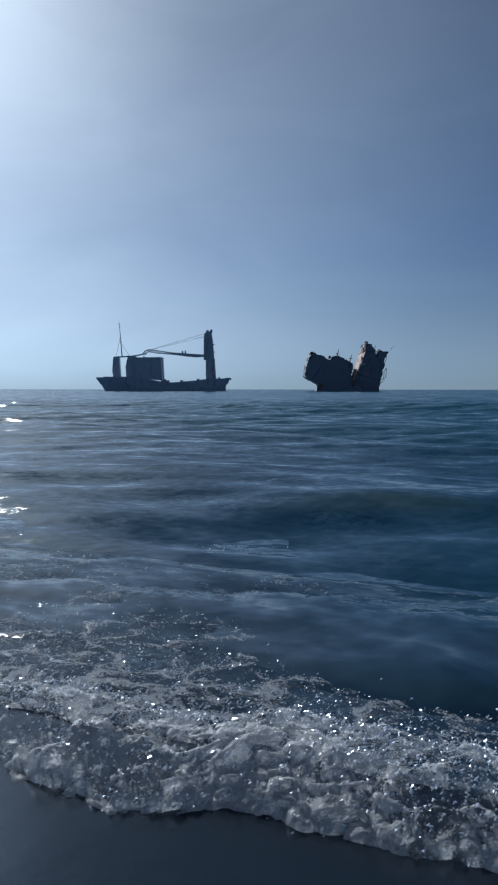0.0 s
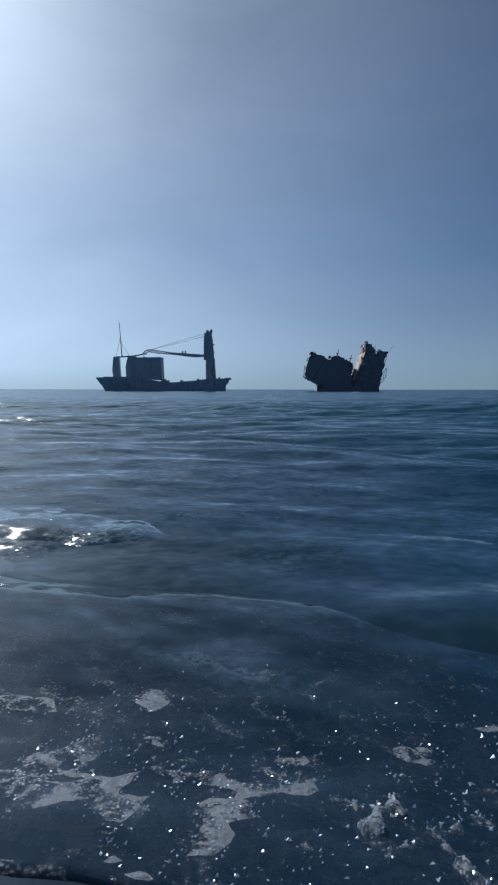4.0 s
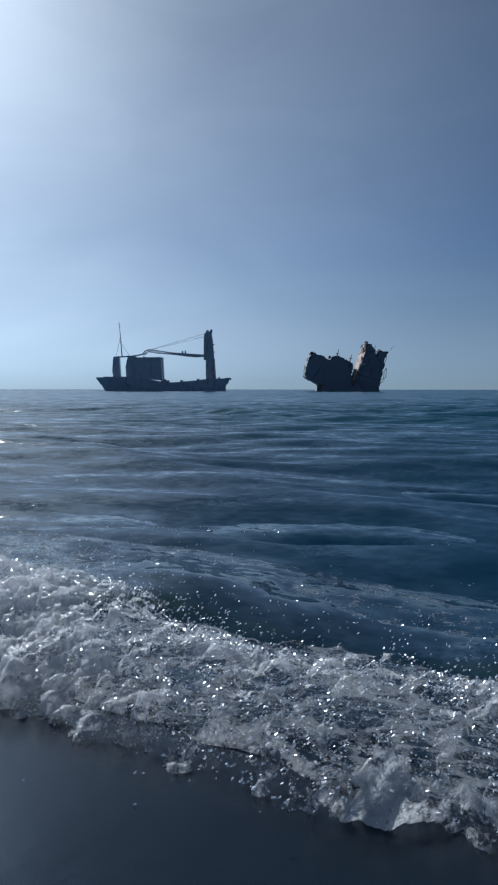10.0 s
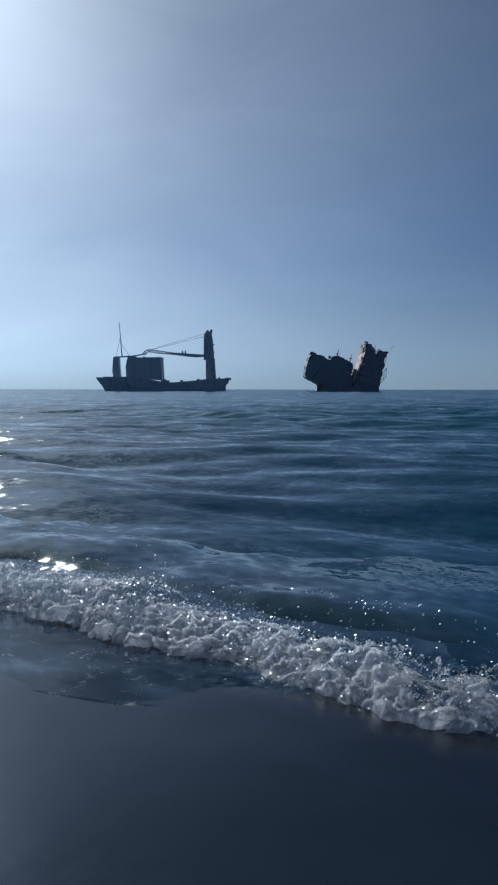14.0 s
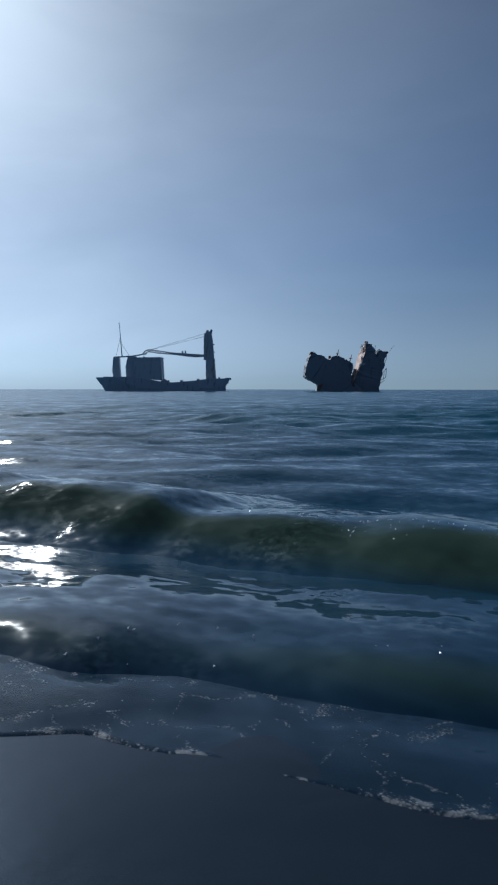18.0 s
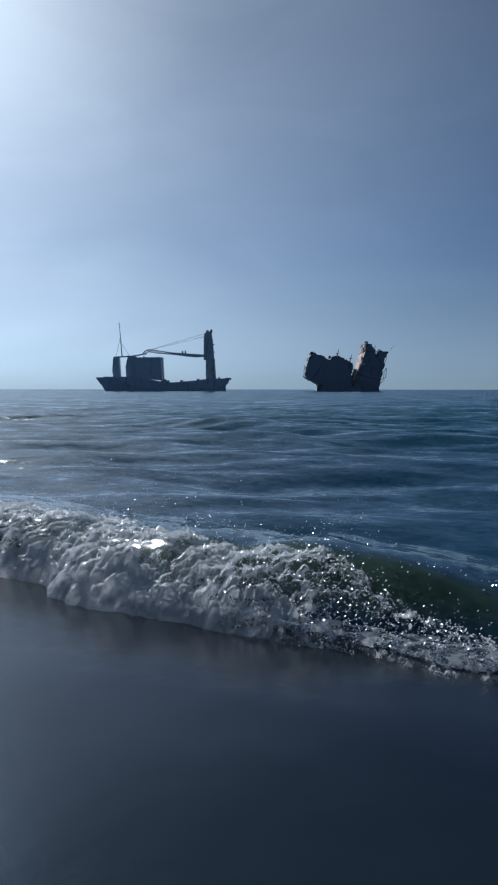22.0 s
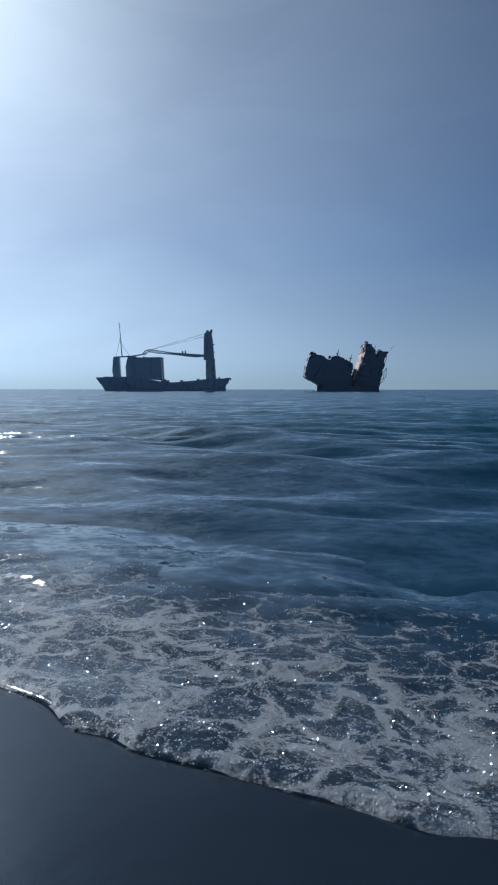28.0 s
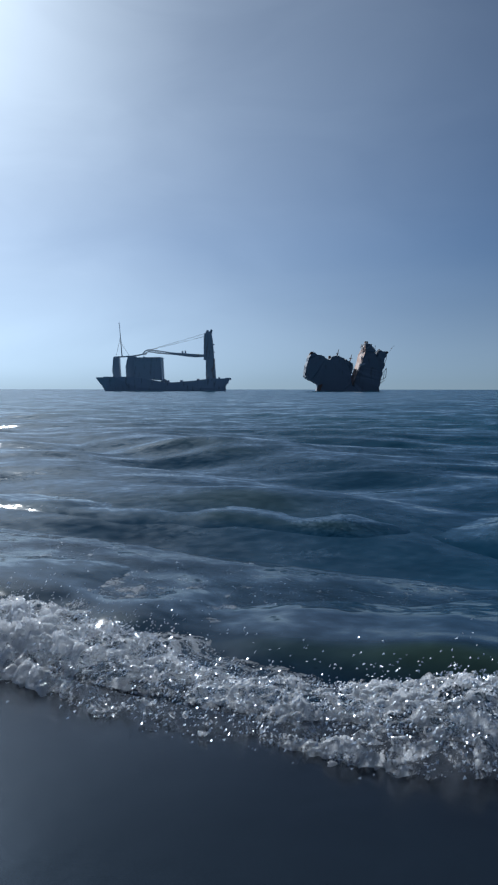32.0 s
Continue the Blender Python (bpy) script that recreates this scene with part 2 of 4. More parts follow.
def foam_shader(n, l, co, bump_size):
    """White bubbly froth: diffuse, part of the light passing through."""
    grain = node(n, "ShaderNodeTexNoise", Scale=150.0, Detail=4.0, Roughness=0.7)
    cells = node(n, "ShaderNodeTexVoronoi", Scale=240.0)
    l.new(co, grain.inputs["Vector"])
    l.new(co, cells.inputs["Vector"])
    h = n.new("ShaderNodeMath")
    h.operation = "MULTIPLY_ADD"
    l.new(cells.outputs["Distance"], h.inputs[0])
    h.inputs[1].default_value = 0.35
    l.new(grain.outputs[0], h.inputs[2])
    clots = node(n, "ShaderNodeTexNoise", Scale=38.0, Detail=3.0, Roughness=0.6)
    l.new(co, clots.inputs["Vector"])
    big = node(n, "ShaderNodeBump", Strength=1.0, Distance=bump_size * 6)
    l.new(clots.outputs[0], big.inputs["Height"])
    bump = node(n, "ShaderNodeBump", Strength=1.0, Distance=bump_size * 1.5)
    l.new(h.outputs[0], bump.inputs["Height"])
    l.new(big.outputs[0], bump.inputs["Normal"])
    froth = n.new("ShaderNodeBsdfPrincipled")
    froth.inputs["Base Color"].default_value = (0.90, 0.93, 0.97, 1)
    froth.inputs["Roughness"].default_value = 0.2
    l.new(bump.outputs[0], froth.inputs["Normal"])
    through_light = node(n, "ShaderNodeBsdfTranslucent", Color=(0.93, 0.95, 0.98, 1))
    l.new(bump.outputs[0], through_light.inputs["Normal"])
    both = node(n, "ShaderNodeMixShader", Fac=0.66)
    l.new(froth.outputs[0], both.inputs[1])
    l.new(through_light.outputs[0], both.inputs[2])
    return both.outputs[0]


def own_place(n, l):
    """Object coordinates, shifted for each object so that no two show the same pattern."""
    co, info = n.new("ShaderNodeTexCoord"), n.new("ShaderNodeObjectInfo")
    add = n.new("ShaderNodeVectorMath"); add.operation = "MULTIPLY_ADD"
    l.new(info.outputs["Random"], add.inputs[0]); add.inputs[1].default_value = (31, 47, 0)
    l.new(co.outputs["Object"], add.inputs[2])
    return add.outputs[0]


def foam_mask(n, l, co, scale, edge, lines, most=1.0):
    """Where froth lies: torn cells of lace, denser where the sheet's own foam value is high."""
    warp = node(n, "ShaderNodeTexNoise", Scale=scale * 0.7, Detail=4.0)
    l.new(co, warp.inputs["Vector"])
    add = n.new("ShaderNodeVectorMath"); add.operation = "MULTIPLY_ADD"
    l.new(warp.outputs["Color"], add.inputs[0]); add.inputs[1].default_value = (0.3, 0.3, 0.0)
    l.new(co, add.inputs[2])
    at = n.new("ShaderNodeAttribute")
    at.attribute_name = "foam"
    value = at.outputs["Fac"]
    for size, weight in ((scale, 0.6), (scale * 4.0, 1.7), (scale * 14.0, 2.1)):
        t = node(n, "ShaderNodeTexNoise", Scale=size, Detail=3.0, Roughness=0.6)
        l.new(add.outputs[0], t.inputs["Vector"])
        a = n.new("ShaderNodeMath"); a.operation = "MULTIPLY_ADD"
        l.new(t.outputs[0], a.inputs[0]); a.inputs[1].default_value = weight
        l.new(value, a.inputs[2])
        value = a.outputs[0]
    for size, weight in ((scale * 0.9, 1.0), (scale * 2.4, 0.7)):
        cell = n.new("ShaderNodeTexVoronoi")
        cell.feature = "DISTANCE_TO_EDGE"
        cell.inputs["Scale"].default_value = size
        l.new(add.outputs[0], cell.inputs["Vector"])
        thin = ramp(n, 0.0, 0.14, weight * lines, 0.0)
        l.new(cell.outputs["Distance"], thin.inputs["Value"])
        b = n.new("ShaderNodeMath"); b.operation = "ADD"
        l.new(thin.outputs[0], b.inputs[0]); l.new(value, b.inputs[1])
        value = b.outputs[0]
    r = ramp(n, 2.8, 2.8 + edge, 0.0, most)
    l.new(value, r.inputs["Value"])
    # made of bubbles, with gaps between them where the froth is thin
    dots = node(n, "ShaderNodeTexVoronoi", Scale=130.0)
    l.new(co, dots.inputs["Vector"])
    bubble = ramp(n, 0.22, 0.55, 1.0, 0.0)
    l.new(dots.outputs["Distance"], bubble.inputs["Value"])
    full = ramp(n, 2.8 + 0.5 * edge, 4.3, 0.12, 0.8)
    l.new(value, full.inputs["Value"])
    most_of = n.new("ShaderNodeMath"); most_of.operation = "MAXIMUM"
    l.new(bubble.outputs[0], most_of.inputs[0]); l.new(full.outputs[0], most_of.inputs[1])
    times = n.new("ShaderNodeMath"); times.operation = "MULTIPLY"
    l.new(most_of.outputs[0], times.inputs[0]); l.new(r.outputs[0], times.inputs[1])
    return times.outputs[0]


def make_froth():
    """Foam lace alone, with nothing between its threads."""
    m, n, l, p, out = material("froth")
    co = own_place(n, l)
    clear = n.new("ShaderNodeBsdfTransparent")
    both = n.new("ShaderNodeMixShader")
    l.new(foam_mask(n, l, co, 6.0, 0.9, 0.95, 0.88), both.inputs[0])
    l.new(clear.outputs[0], both.inputs[1])
    l.new(foam_shader(n, l, co, 0.0013), both.inputs[2])
    l.new(both.outputs[0], out.inputs["Surface"])
    return m


def make_wave_water():
    """Water of a wave's ridge, with froth where it breaks."""
    m, n, l, p, out = material("wave_water")
    co = own_place(n, l)
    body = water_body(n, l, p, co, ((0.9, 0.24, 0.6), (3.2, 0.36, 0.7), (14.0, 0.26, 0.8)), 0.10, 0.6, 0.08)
    both = n.new("ShaderNodeMixShader")
    l.new(foam_mask(n, l, co, 7.0, 0.5, 0.3), both.inputs[0])
    l.new(body, both.inputs[1])
    l.new(foam_shader(n, l, co, 0.0013), both.inputs[2])
    l.new(both.outputs[0], out.inputs["Surface"])
    return m


def make_swash():
    """A thin film of water over the sand, with foam lace on it."""
    m, n, l, p, out = material("swash")
    co = own_place(n, l)
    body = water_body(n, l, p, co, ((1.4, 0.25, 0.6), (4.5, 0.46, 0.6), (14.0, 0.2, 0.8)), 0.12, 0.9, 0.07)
    clear = n.new("ShaderNodeBsdfTransparent")
    film = node(n, "ShaderNodeMixShader", Fac=0.8)
    l.new(clear.outputs[0], film.inputs[1]); l.new(body, film.inputs[2])
    both = n.new("ShaderNodeMixShader")
    l.new(foam_mask(n, l, co, 6.0, 0.9, 0.8, 0.6), both.inputs[0])
    l.new(film.outputs[0], both.inputs[1])
    l.new(foam_shader(n, l, co, 0.0013), both.inputs[2])
    l.new(both.outputs[0], out.inputs["Surface"])
    return m


def make_sand():
    """Dark volcanic sand: soaked near the water, drier and greyer higher up."""
    m, n, l, p, out = material("wet_sand")
    co = n.new("ShaderNodeTexCoord").outputs["Object"]
    grain = node(n, "ShaderNodeTexNoise", Scale=420.0, Detail=2.0)
    broad = node(n, "ShaderNodeTexNoise", Scale=1.6, Detail=5.0, Roughness=0.6)
    for t in (grain, broad):
        l.new(co, t.inputs["Vector"])
    place = n.new("ShaderNodeSeparateXYZ")
    l.new(co, place.inputs[0])
    height = n.new("ShaderNodeMath"); height.operation = "MULTIPLY_ADD"; height.inputs[1].default_value = 0.9
    l.new(broad.outputs[0], height.inputs[0]); l.new(place.outputs["Y"], height.inputs[2])
    wet = ramp(n, -1.05, -0.35)
    l.new(height.outputs[0], wet.inputs["Value"])
    soaked = mix_colour(n, l, grain.outputs[0], (0.002, 0.004, 0.007), (0.007, 0.009, 0.013))
    drier = mix_colour(n, l, grain.outputs[0], (0.005, 0.009, 0.013), (0.014, 0.020, 0.026))
    l.new(mix_colour(n, l, wet.outputs[0], drier, soaked), p.inputs["Base Color"])
    rough = ramp(n, 0.0, 1.0, 0.22, 0.19)
    l.new(wet.outputs[0], rough.inputs["Value"])
    l.new(rough.outputs[0], p.inputs["Roughness"])
    p.inputs["IOR"].default_value = 1.33
    p.inputs["Specular IOR Level"].default_value = 0.50
    p.inputs["Specular Tint"].default_value = (0.09, 0.46, 1.0, 1)     # paints the blue of the sky into the sand's reflections
    bump = node(n, "ShaderNodeBump", Strength=0.08, Distance=0.0015)
    l.new(grain.outputs[0], bump.inputs["Height"])
    b2 = node(n, "ShaderNodeBump", Strength=0.18, Distance=0.03)
    l.new(broad.outputs[0], b2.inputs["Height"])
    l.new(bump.outputs[0], b2.inputs["Normal"])
    l.new(b2.outputs[0], p.inputs["Normal"])
    return m


def make_steel(name, paint, rust, amount, rough=0.75):
    """Old painted ship's steel, streaked with rust."""
    m, n, l, p, out = material(name)
    co = n.new("ShaderNodeTexCoord").outputs["Object"]
    mp = n.new("ShaderNodeMapping")
    mp.inputs["Scale"].default_value = (1.0, 1.0, 0.18)
    l.new(co, mp.inputs["Vector"])
    streak = node(n, "ShaderNodeTexNoise", Scale=0.9, Detail=7.0, Roughness=0.65)
    l.new(mp.outputs[0], streak.inputs["Vector"])
    spots = node(n, "ShaderNodeTexNoise", Scale=2.6, Detail=6.0, Roughness=0.7)
    l.new(co, spots.inputs["Vector"])
    r = ramp(n, 0.62 - amount * 0.3, 0.75 - amount * 0.3)
    l.new(streak.outputs[0], r.inputs["Value"])
    dark = tuple(c * 0.45 for c in rust)
    rusty = mix_colour(n, l, spots.outputs[0], dark, rust)
    l.new(mix_colour(n, l, r.outputs[0], paint, rusty), p.inputs["Base Color"])
    p.inputs["Roughness"].default_value = rough
    bump = node(n, "ShaderNodeBump", Strength=0.5, Distance=0.06)
    l.new(spots.outputs[0], bump.inputs["Height"])
    l.new(bump.outputs[0], p.inputs["Normal"])
    return m


SEA, WAVE, SWASH, FROTH, SAND = make_sea_water(), make_wave_water(), make_swash(), make_froth(), make_sand()
# the freighter's paint and rust are paled blue-grey, with distance haze in the colour
HULL = make_steel("hull_hazed", (0.40, 0.47, 0.56), (0.34, 0.38, 0.44), 0.3)
DECKHOUSE = make_steel("deckhouse_hazed", (0.44, 0.50, 0.57), (0.38, 0.40, 0.44), 0.3)
CRANE = make_steel("crane_hazed", (0.40, 0.45, 0.51), (0.36, 0.28, 0.24), 0.3)
WRECKED = make_steel("wreck_steel", (0.18, 0.21, 0.26), (0.19, 0.19, 0.22), 0.25)
RUST = make_steel("rusted_steel", (0.14, 0.12, 0.12), (0.24, 0.12, 0.07), 0.8)
TORN = make_steel("torn_plate", (0.85, 0.68, 0.60), (0.80, 0.46, 0.32), 0.5)
WIRE = make_steel("steel_wire", (0.05, 0.05, 0.05), (0.08, 0.05, 0.03), 0.3)

# ---- beach ----
SHORE = pose(0, 2.6, 0, 0, 0, -30)      # local x along the waterline, local y out to sea


def beach_height(v):
    return np.where(v < -14, 1.4 + (v + 14) * -0.01, np.where(v < 6, -SLOPE * v, -0.6 - (np.minimum(v, 60) - 6) * 0.05))


def build_beach():
    ys = np.unique(np.concatenate([np.linspace(-4, 4, 120), -4 - np.geomspace(0.05, 400, 40), 4 + np.geomspace(0.05, 5200, 50)]))
    xs = np.unique(np.concatenate([np.linspace(-5, 5, 150), -5 - np.geomspace(0.05, 5200, 45), 5 + np.geomspace(0.05, 5200, 45)]))
    X, Y = np.meshgrid(xs, ys)
    near = 1 - smooth(6, 30, np.hypot(X, Y))
    Z = beach_height(Y) + near * (0.012 * fbm(X * 0.9, Y * 0.9, 3, 1) + 0.0025 * fbm(X * 5, Y * 9, 3, 2))
    ob = new("ground", grid_mesh("ground", X, Y, Z, SAND))
    ob.matrix_world = SHORE
    tagged(ob, "dark wet sand beach sloping down into the sea", "beach", kind="structure")


build_beach()

# ---- the open sea: one sheet of small waves that drifts to the shore ----
SEA_DRIFT = 0.7


def build_sea():
    rnd = np.random.RandomState(3)
    ys = np.unique(np.concatenate([np.arange(0.6, 36, 0.085), 36 + np.geomspace(0.1, 4950, 170)]))
    s = np.linspace(-1, 1, 301)
    half = 3.2 + 0.46 * ys + smooth(60, 400, ys) * ys * 1.2
    Y = np.repeat(ys[:, None], len(s), 1)
    X = s[None, :] * half[:, None]
    Z = np.zeros_like(X)
    for k in range(26):
        lam = 0.35 * (9.0 / 0.35) ** (k / 25.0)
        ang = radians(60 + rnd.uniform(-50, 50))
        amp = lam * rnd.uniform(0.009, 0.016) / (1 + lam / 3.2) * (0.30 + 0.62 * float(smooth(0.4, 1.5, lam)) * (1 - 0.4 * float(smooth(3, 8, lam))))
        keep = 1 - smooth(0.18, 0.45, np.gradient(ys) / lam)[:, None]
        ph = (X * math.cos(ang) + Y * math.sin(ang)) * math.tau / lam + rnd.uniform(0, 6.28)
        ph = ph + 1.2 * fbm(X / lam * 0.35, Y / lam * 0.35, 2, k)
        groups = 0.35 + 1.5 * np.clip(fbm(X / lam * 0.42, Y / lam * 0.3, 2, k + 70) + 0.45, 0, 1)     # short crests that come and go
        Z += groups * keep * amp * (np.sin(ph) + 0.05 * np.sin(2 * ph + 1.57))
    Z *= 0.75 + 0.5 * fbm(X * 0.12, Y * 0.2, 2, 5)
    ob = new("water", grid_mesh("water", X, Y, Z, SEA))
    tagged(ob, "dark blue-green sea with small rippled waves reaching the horizon", "sea", kind="structure")
    return ob


sea = build_sea()


# ---- breaking waves ----
def ridge_line(u, k):
    """The crest's wavering line and its uneven height, along the ridge."""
    line = 0.26 * fbm(u * 0.4, u * 0, 2, k) + 0.13 * fbm(u * 1.6, u * 0, 3, k + 40)
    tall = (0.88 + 0.4 * fbm(u * 0.5, u * 0, 2, k + 9) + 0.22 * fbm(u * 1.9, u * 0, 2, k + 19)) * (1 - smooth(3.5, 9, np.abs(u)))
    return line, tall


def wave_body(k, height):
    """A low ridge of water, steeper towards the shore (-y)."""
    u = np.linspace(-9, 9, 200)
    y = np.concatenate([np.linspace(-0.95, 0.7, 32), np.linspace(0.8, 2.6, 10)])
    U, Y = np.meshgrid(u, y)
    line, tall = ridge_line(U, k)
    q = Y - line
    front = np.exp(-np.maximum(-q, 0) ** 2 / (2 * 0.33 ** 2))
    back = np.exp(-np.maximum(q, 0) ** 2 / (2 * 0.85 ** 2))
    Z = (height + 0.06) * tall * front * back - 0.06 - 0.06 * (1 - smooth(-0.95, -0.6, Y)) - 0.06 * smooth(1.6, 2.6, Y) + 0.024 * fbm(U * 1.8, Y * 3, 4, k)
    foam = -1.0 + 0.9 * np.exp(-((q + 0.02) / 0.05) ** 2) * smooth(-0.1, 0.5, fbm(U * 0.8, U * 0, 2, k + 3))
    return grid_mesh("wave_body", U, Y, Z, WAVE, foam)


def along(u, cover):
    """How much of the crest has broken, along its length."""
    return np.interp(u, (-1.1, -0.75, -0.4, 0.1, 0.45, 0.8), (cover[0], cover[0], cover[1], cover[1], cover[2], cover[2]))


BLOB = bmesh.new()
bmesh.ops.create_icosphere(BLOB, subdivisions=1, radius=1)
BLOB_CO = np.array([v.co[:] for v in BLOB.verts])
BLOB_FACES = np.array([[v.index for v in f.verts] for f in BLOB.faces])
BLOB.free()


def bank(U, P, k, height, cover):
    """The shape of the roll of froth: along it, and across it from its foot (0) to its back (1)."""
    ends = along(U + 0.2 * fbm(U * 1.3, U * 0, 2, k), cover)
    tall = np.maximum(0.72 * height * ends * (0.9 + 0.38 * fbm(U * 1.8, U * 0, 3, k + 2)), 0.008)
    wide = 0.22 + 3.2 * tall
    line = edge_line(U, k) + 0.10 * fbm(U * 3.2, U * 0, 3, k + 7)
    lump, fine = 2.6 * np.abs(fbm(U * 7, P * 6, 2, k + 11)) - 0.6, 2.6 * np.abs(fbm(U * 22, P * 18, 2, k + 12)) - 0.6
    rise = smooth(0, 0.1, P) * (1 - smooth(0.7, 1.0, P)) * np.minimum(1, tall / 0.13)
    tiny = 2.6 * np.abs(fbm(U * 52, P * 42, 2, k + 14)) - 0.6
    Z = tall * np.sin(np.pi * P ** 0.8) - 0.012 - 0.012 * (1 - smooth(0, 0.12, P)) - 0.03 * (1 - np.clip(ends, 0, 1)) + rise * (0.017 * lump + 0.018 * fine + 0.011 * tiny)
    Y = line + wide * P - 0.16 * tall * np.sin(2 * np.pi * np.minimum(P * 1.25, 1)) * (P < 0.8)
    Y = Y - rise * (0.014 * fbm(U * 8, P * 5, 3, k + 13) + 0.012 * fine + 0.006 * tiny)
    return Y, Z, tall, ends, lump, fine


def foam_crest(k, height, cover):
    """The tumbling roll of froth: a low bank heaped with small clots."""
    rnd = np.random.RandomState(200 + k)
    U, P = np.meshgrid(np.linspace(-2.5, 1.9, 560), np.linspace(0, 1, 56))
    Y, Z, tall, ends, lump, fine = bank(U, P, k, height, cover)
    foam = -0.35 + 1.45 * np.clip(ends, 0, 1) + 0.5 * (1 - smooth(0.1, 0.4, P)) - 2.4 * smooth(0.48, 0.85, P) + 0.35 * lump + 0.35 * fine
    foam = foam - 0.35 * float(1 - smooth(0.1, 0.26, height)) + 1.7 * fbm(U * 2.2, P * 2.6, 3, k + 16) - 0.35 * smooth(-0.2, 0.9, U)       # torn open in places; thinned to the right to paint the dimmer light there
    me = grid_mesh("foam_crest", U, Y, Z, FROTH, foam)

    n = int(1700 * min(1.2, 0.4 + height / 0.2))
    u, q = rnd.uniform(-1.9, 1.7, n), rnd.beta(1.5, 2.0, n)
    y, z, t, e = bank(u, q, k, height, cover)[:4]
    keep = rnd.rand(n) < e
    u, y, z, t = u[keep], y[keep], z[keep], t[keep]
    size = np.clip(rnd.lognormal(-5.9, 0.45, len(u)), 0.0015, 0.0065) * np.clip(t / 0.07, 0.45, 1.25)
    verts, faces, values = [], [], []
    for j in range(len(u)):
        stretch = size[j] * rnd.uniform(0.7, 1.45, 3)
        co = BLOB_CO * stretch * (1 + 0.22 * np.sin(BLOB_CO @ rnd.uniform(-5, 5, (3, 1))))
        verts.append(co + (u[j], y[j], z[j] + rnd.uniform(-0.3, 0.9) * size[j]))
        faces.append(BLOB_FACES + j * len(BLOB_CO))
        values.append(np.full(len(BLOB_CO), rnd.uniform(-0.2, 0.9)))
    clots = bpy.data.meshes.new("clots")
    clots.from_pydata(np.concatenate(verts).tolist(), [], np.concatenate(faces).tolist())
    clots.polygons.foreach_set("use_smooth", np.ones(len(clots.polygons), bool))
    clots.attributes.new("foam", "FLOAT", "POINT").data.foreach_set("value", np.concatenate(values).astype(np.float32))
    bm = bmesh.new()
    bm.from_mesh(me)
    bm.from_mesh(clots)
    bm.to_mesh(me)
    bm.free()
    bpy.data.meshes.remove(clots)
    return me


def drops(points, rnd, r0, r1):
    """Small beads of water at the given points."""
    at = np.asarray(points, float).reshape(-1, 1, 3)
    n = len(at)
    r, turn = rnd.uniform(r0, r1, (n, 1)), rnd.uniform(0, 2.1, (n, 1))
    co = np.zeros((n, 4, 3))
    co[:, 0, 2] = r[:, 0] * rnd.uniform(-0.1, 0.32, n)
    angle = turn + np.array([0, 2.09, 4.19])
    co[:, 1:, 0], co[:, 1:, 1], co[:, 1:, 2] = r * np.cos(angle), r * np.sin(angle), -0.2 * r
    co[:, :, 2] -= co[:, :, 0] * rnd.normal(-0.3, 0.3, (n, 1)) + co[:, :, 1] * rnd.normal(-0.45, 0.3, (n, 1))     # most lean towards the shore, shaped to flash like sun glints
    faces = np.array([(0, 1, 2), (0, 2, 3), (0, 3, 1), (1, 3, 2)])[None] + 4 * np.arange(n)[:, None, None]
    me = bpy.data.meshes.new("drops")
    me.from_pydata((co + at).reshape(-1, 3).tolist(), [], faces.reshape(-1, 3).tolist())
    me.materials.append(DROPS)
    return me


def spray(k, height, cover, splash):
    """Drops thrown up along the crest, and those that lie shining on it."""
    rnd = np.random.RandomState(100 + k)
    n = int(17000 * min(1.4, 0.5 + height / 0.25))
    u, q = rnd.uniform(-2.2, 1.7, n), rnd.beta(1.3, 1.6, n)
    y, z, t, e = bank(u, q, k, height, cover)[:4]
    # denser to the left, where the drops stand in for the sun's glints
    keep = rnd.rand(n) < e * np.clip(0.5 - 0.25 * u + 0.9 * fbm(u * 3, q * 2, 2, k + 60), 0.1, 1)
    fly = np.where(rnd.rand(n) < 0.22, np.abs(rnd.normal(0, 0.42, n)) * t, 0)
    pts = np.stack([u, y + fly * rnd.normal(0, 1, n), z + 0.002 + fly], -1)[keep]
    pts = pts.tolist()
    if splash:
        u, y = rnd.normal(-0.25, 0.45, 2400), -np.abs(rnd.normal(0.45, 0.25, 2400))
        keep = (y > -0.95) & (rnd.rand(2400) < np.clip(0.9 + 1.1 * fbm(u * 2.5, y * 4, 2, k + 64) - 0.7 * np.maximum(u, 0) + 0.3 * y, 0, 1))
        pts += np.stack([u, y, rnd.uniform(0.03, 0.065, 2400) - SLOPE * y], -1)[keep].tolist()
    return drops(pts, rnd, 0.0018, 0.0048)


def crest_glitter(k, height):
    """Bright little facets of broken water along the top of the ridge, standing in for sun glints."""
    rnd = np.random.RandomState(400 + k)
    n = 900
    u, q = rnd.uniform(-4.5, 2.5, n), rnd.normal(-0.02, 0.09, n)
    keep = rnd.rand(n) < np.clip(0.15 + 1.2 * fbm(u * 1.1, u * 0, 2, k + 90) + 0.12 * np.maximum(0, -u), 0.04, 1)
    u, q = u[keep], q[keep]
    line, tall = ridge_line(u, k)
    z = (height + 0.06) * tall * np.exp(-q ** 2 / (2 * 0.33 ** 2)) - 0.056
    return drops(list(zip(u.tolist(), (line + q).tolist(), z.tolist())), rnd, 0.002, 0.006)


def swell_up(Y):
    """The sheet is thicker behind its edge, and thins out again far back."""
    return 0.05 * np.clip(Y - 0.4, 0, 9) - 0.2 * np.clip(Y - 1.3, 0, 9) ** 2


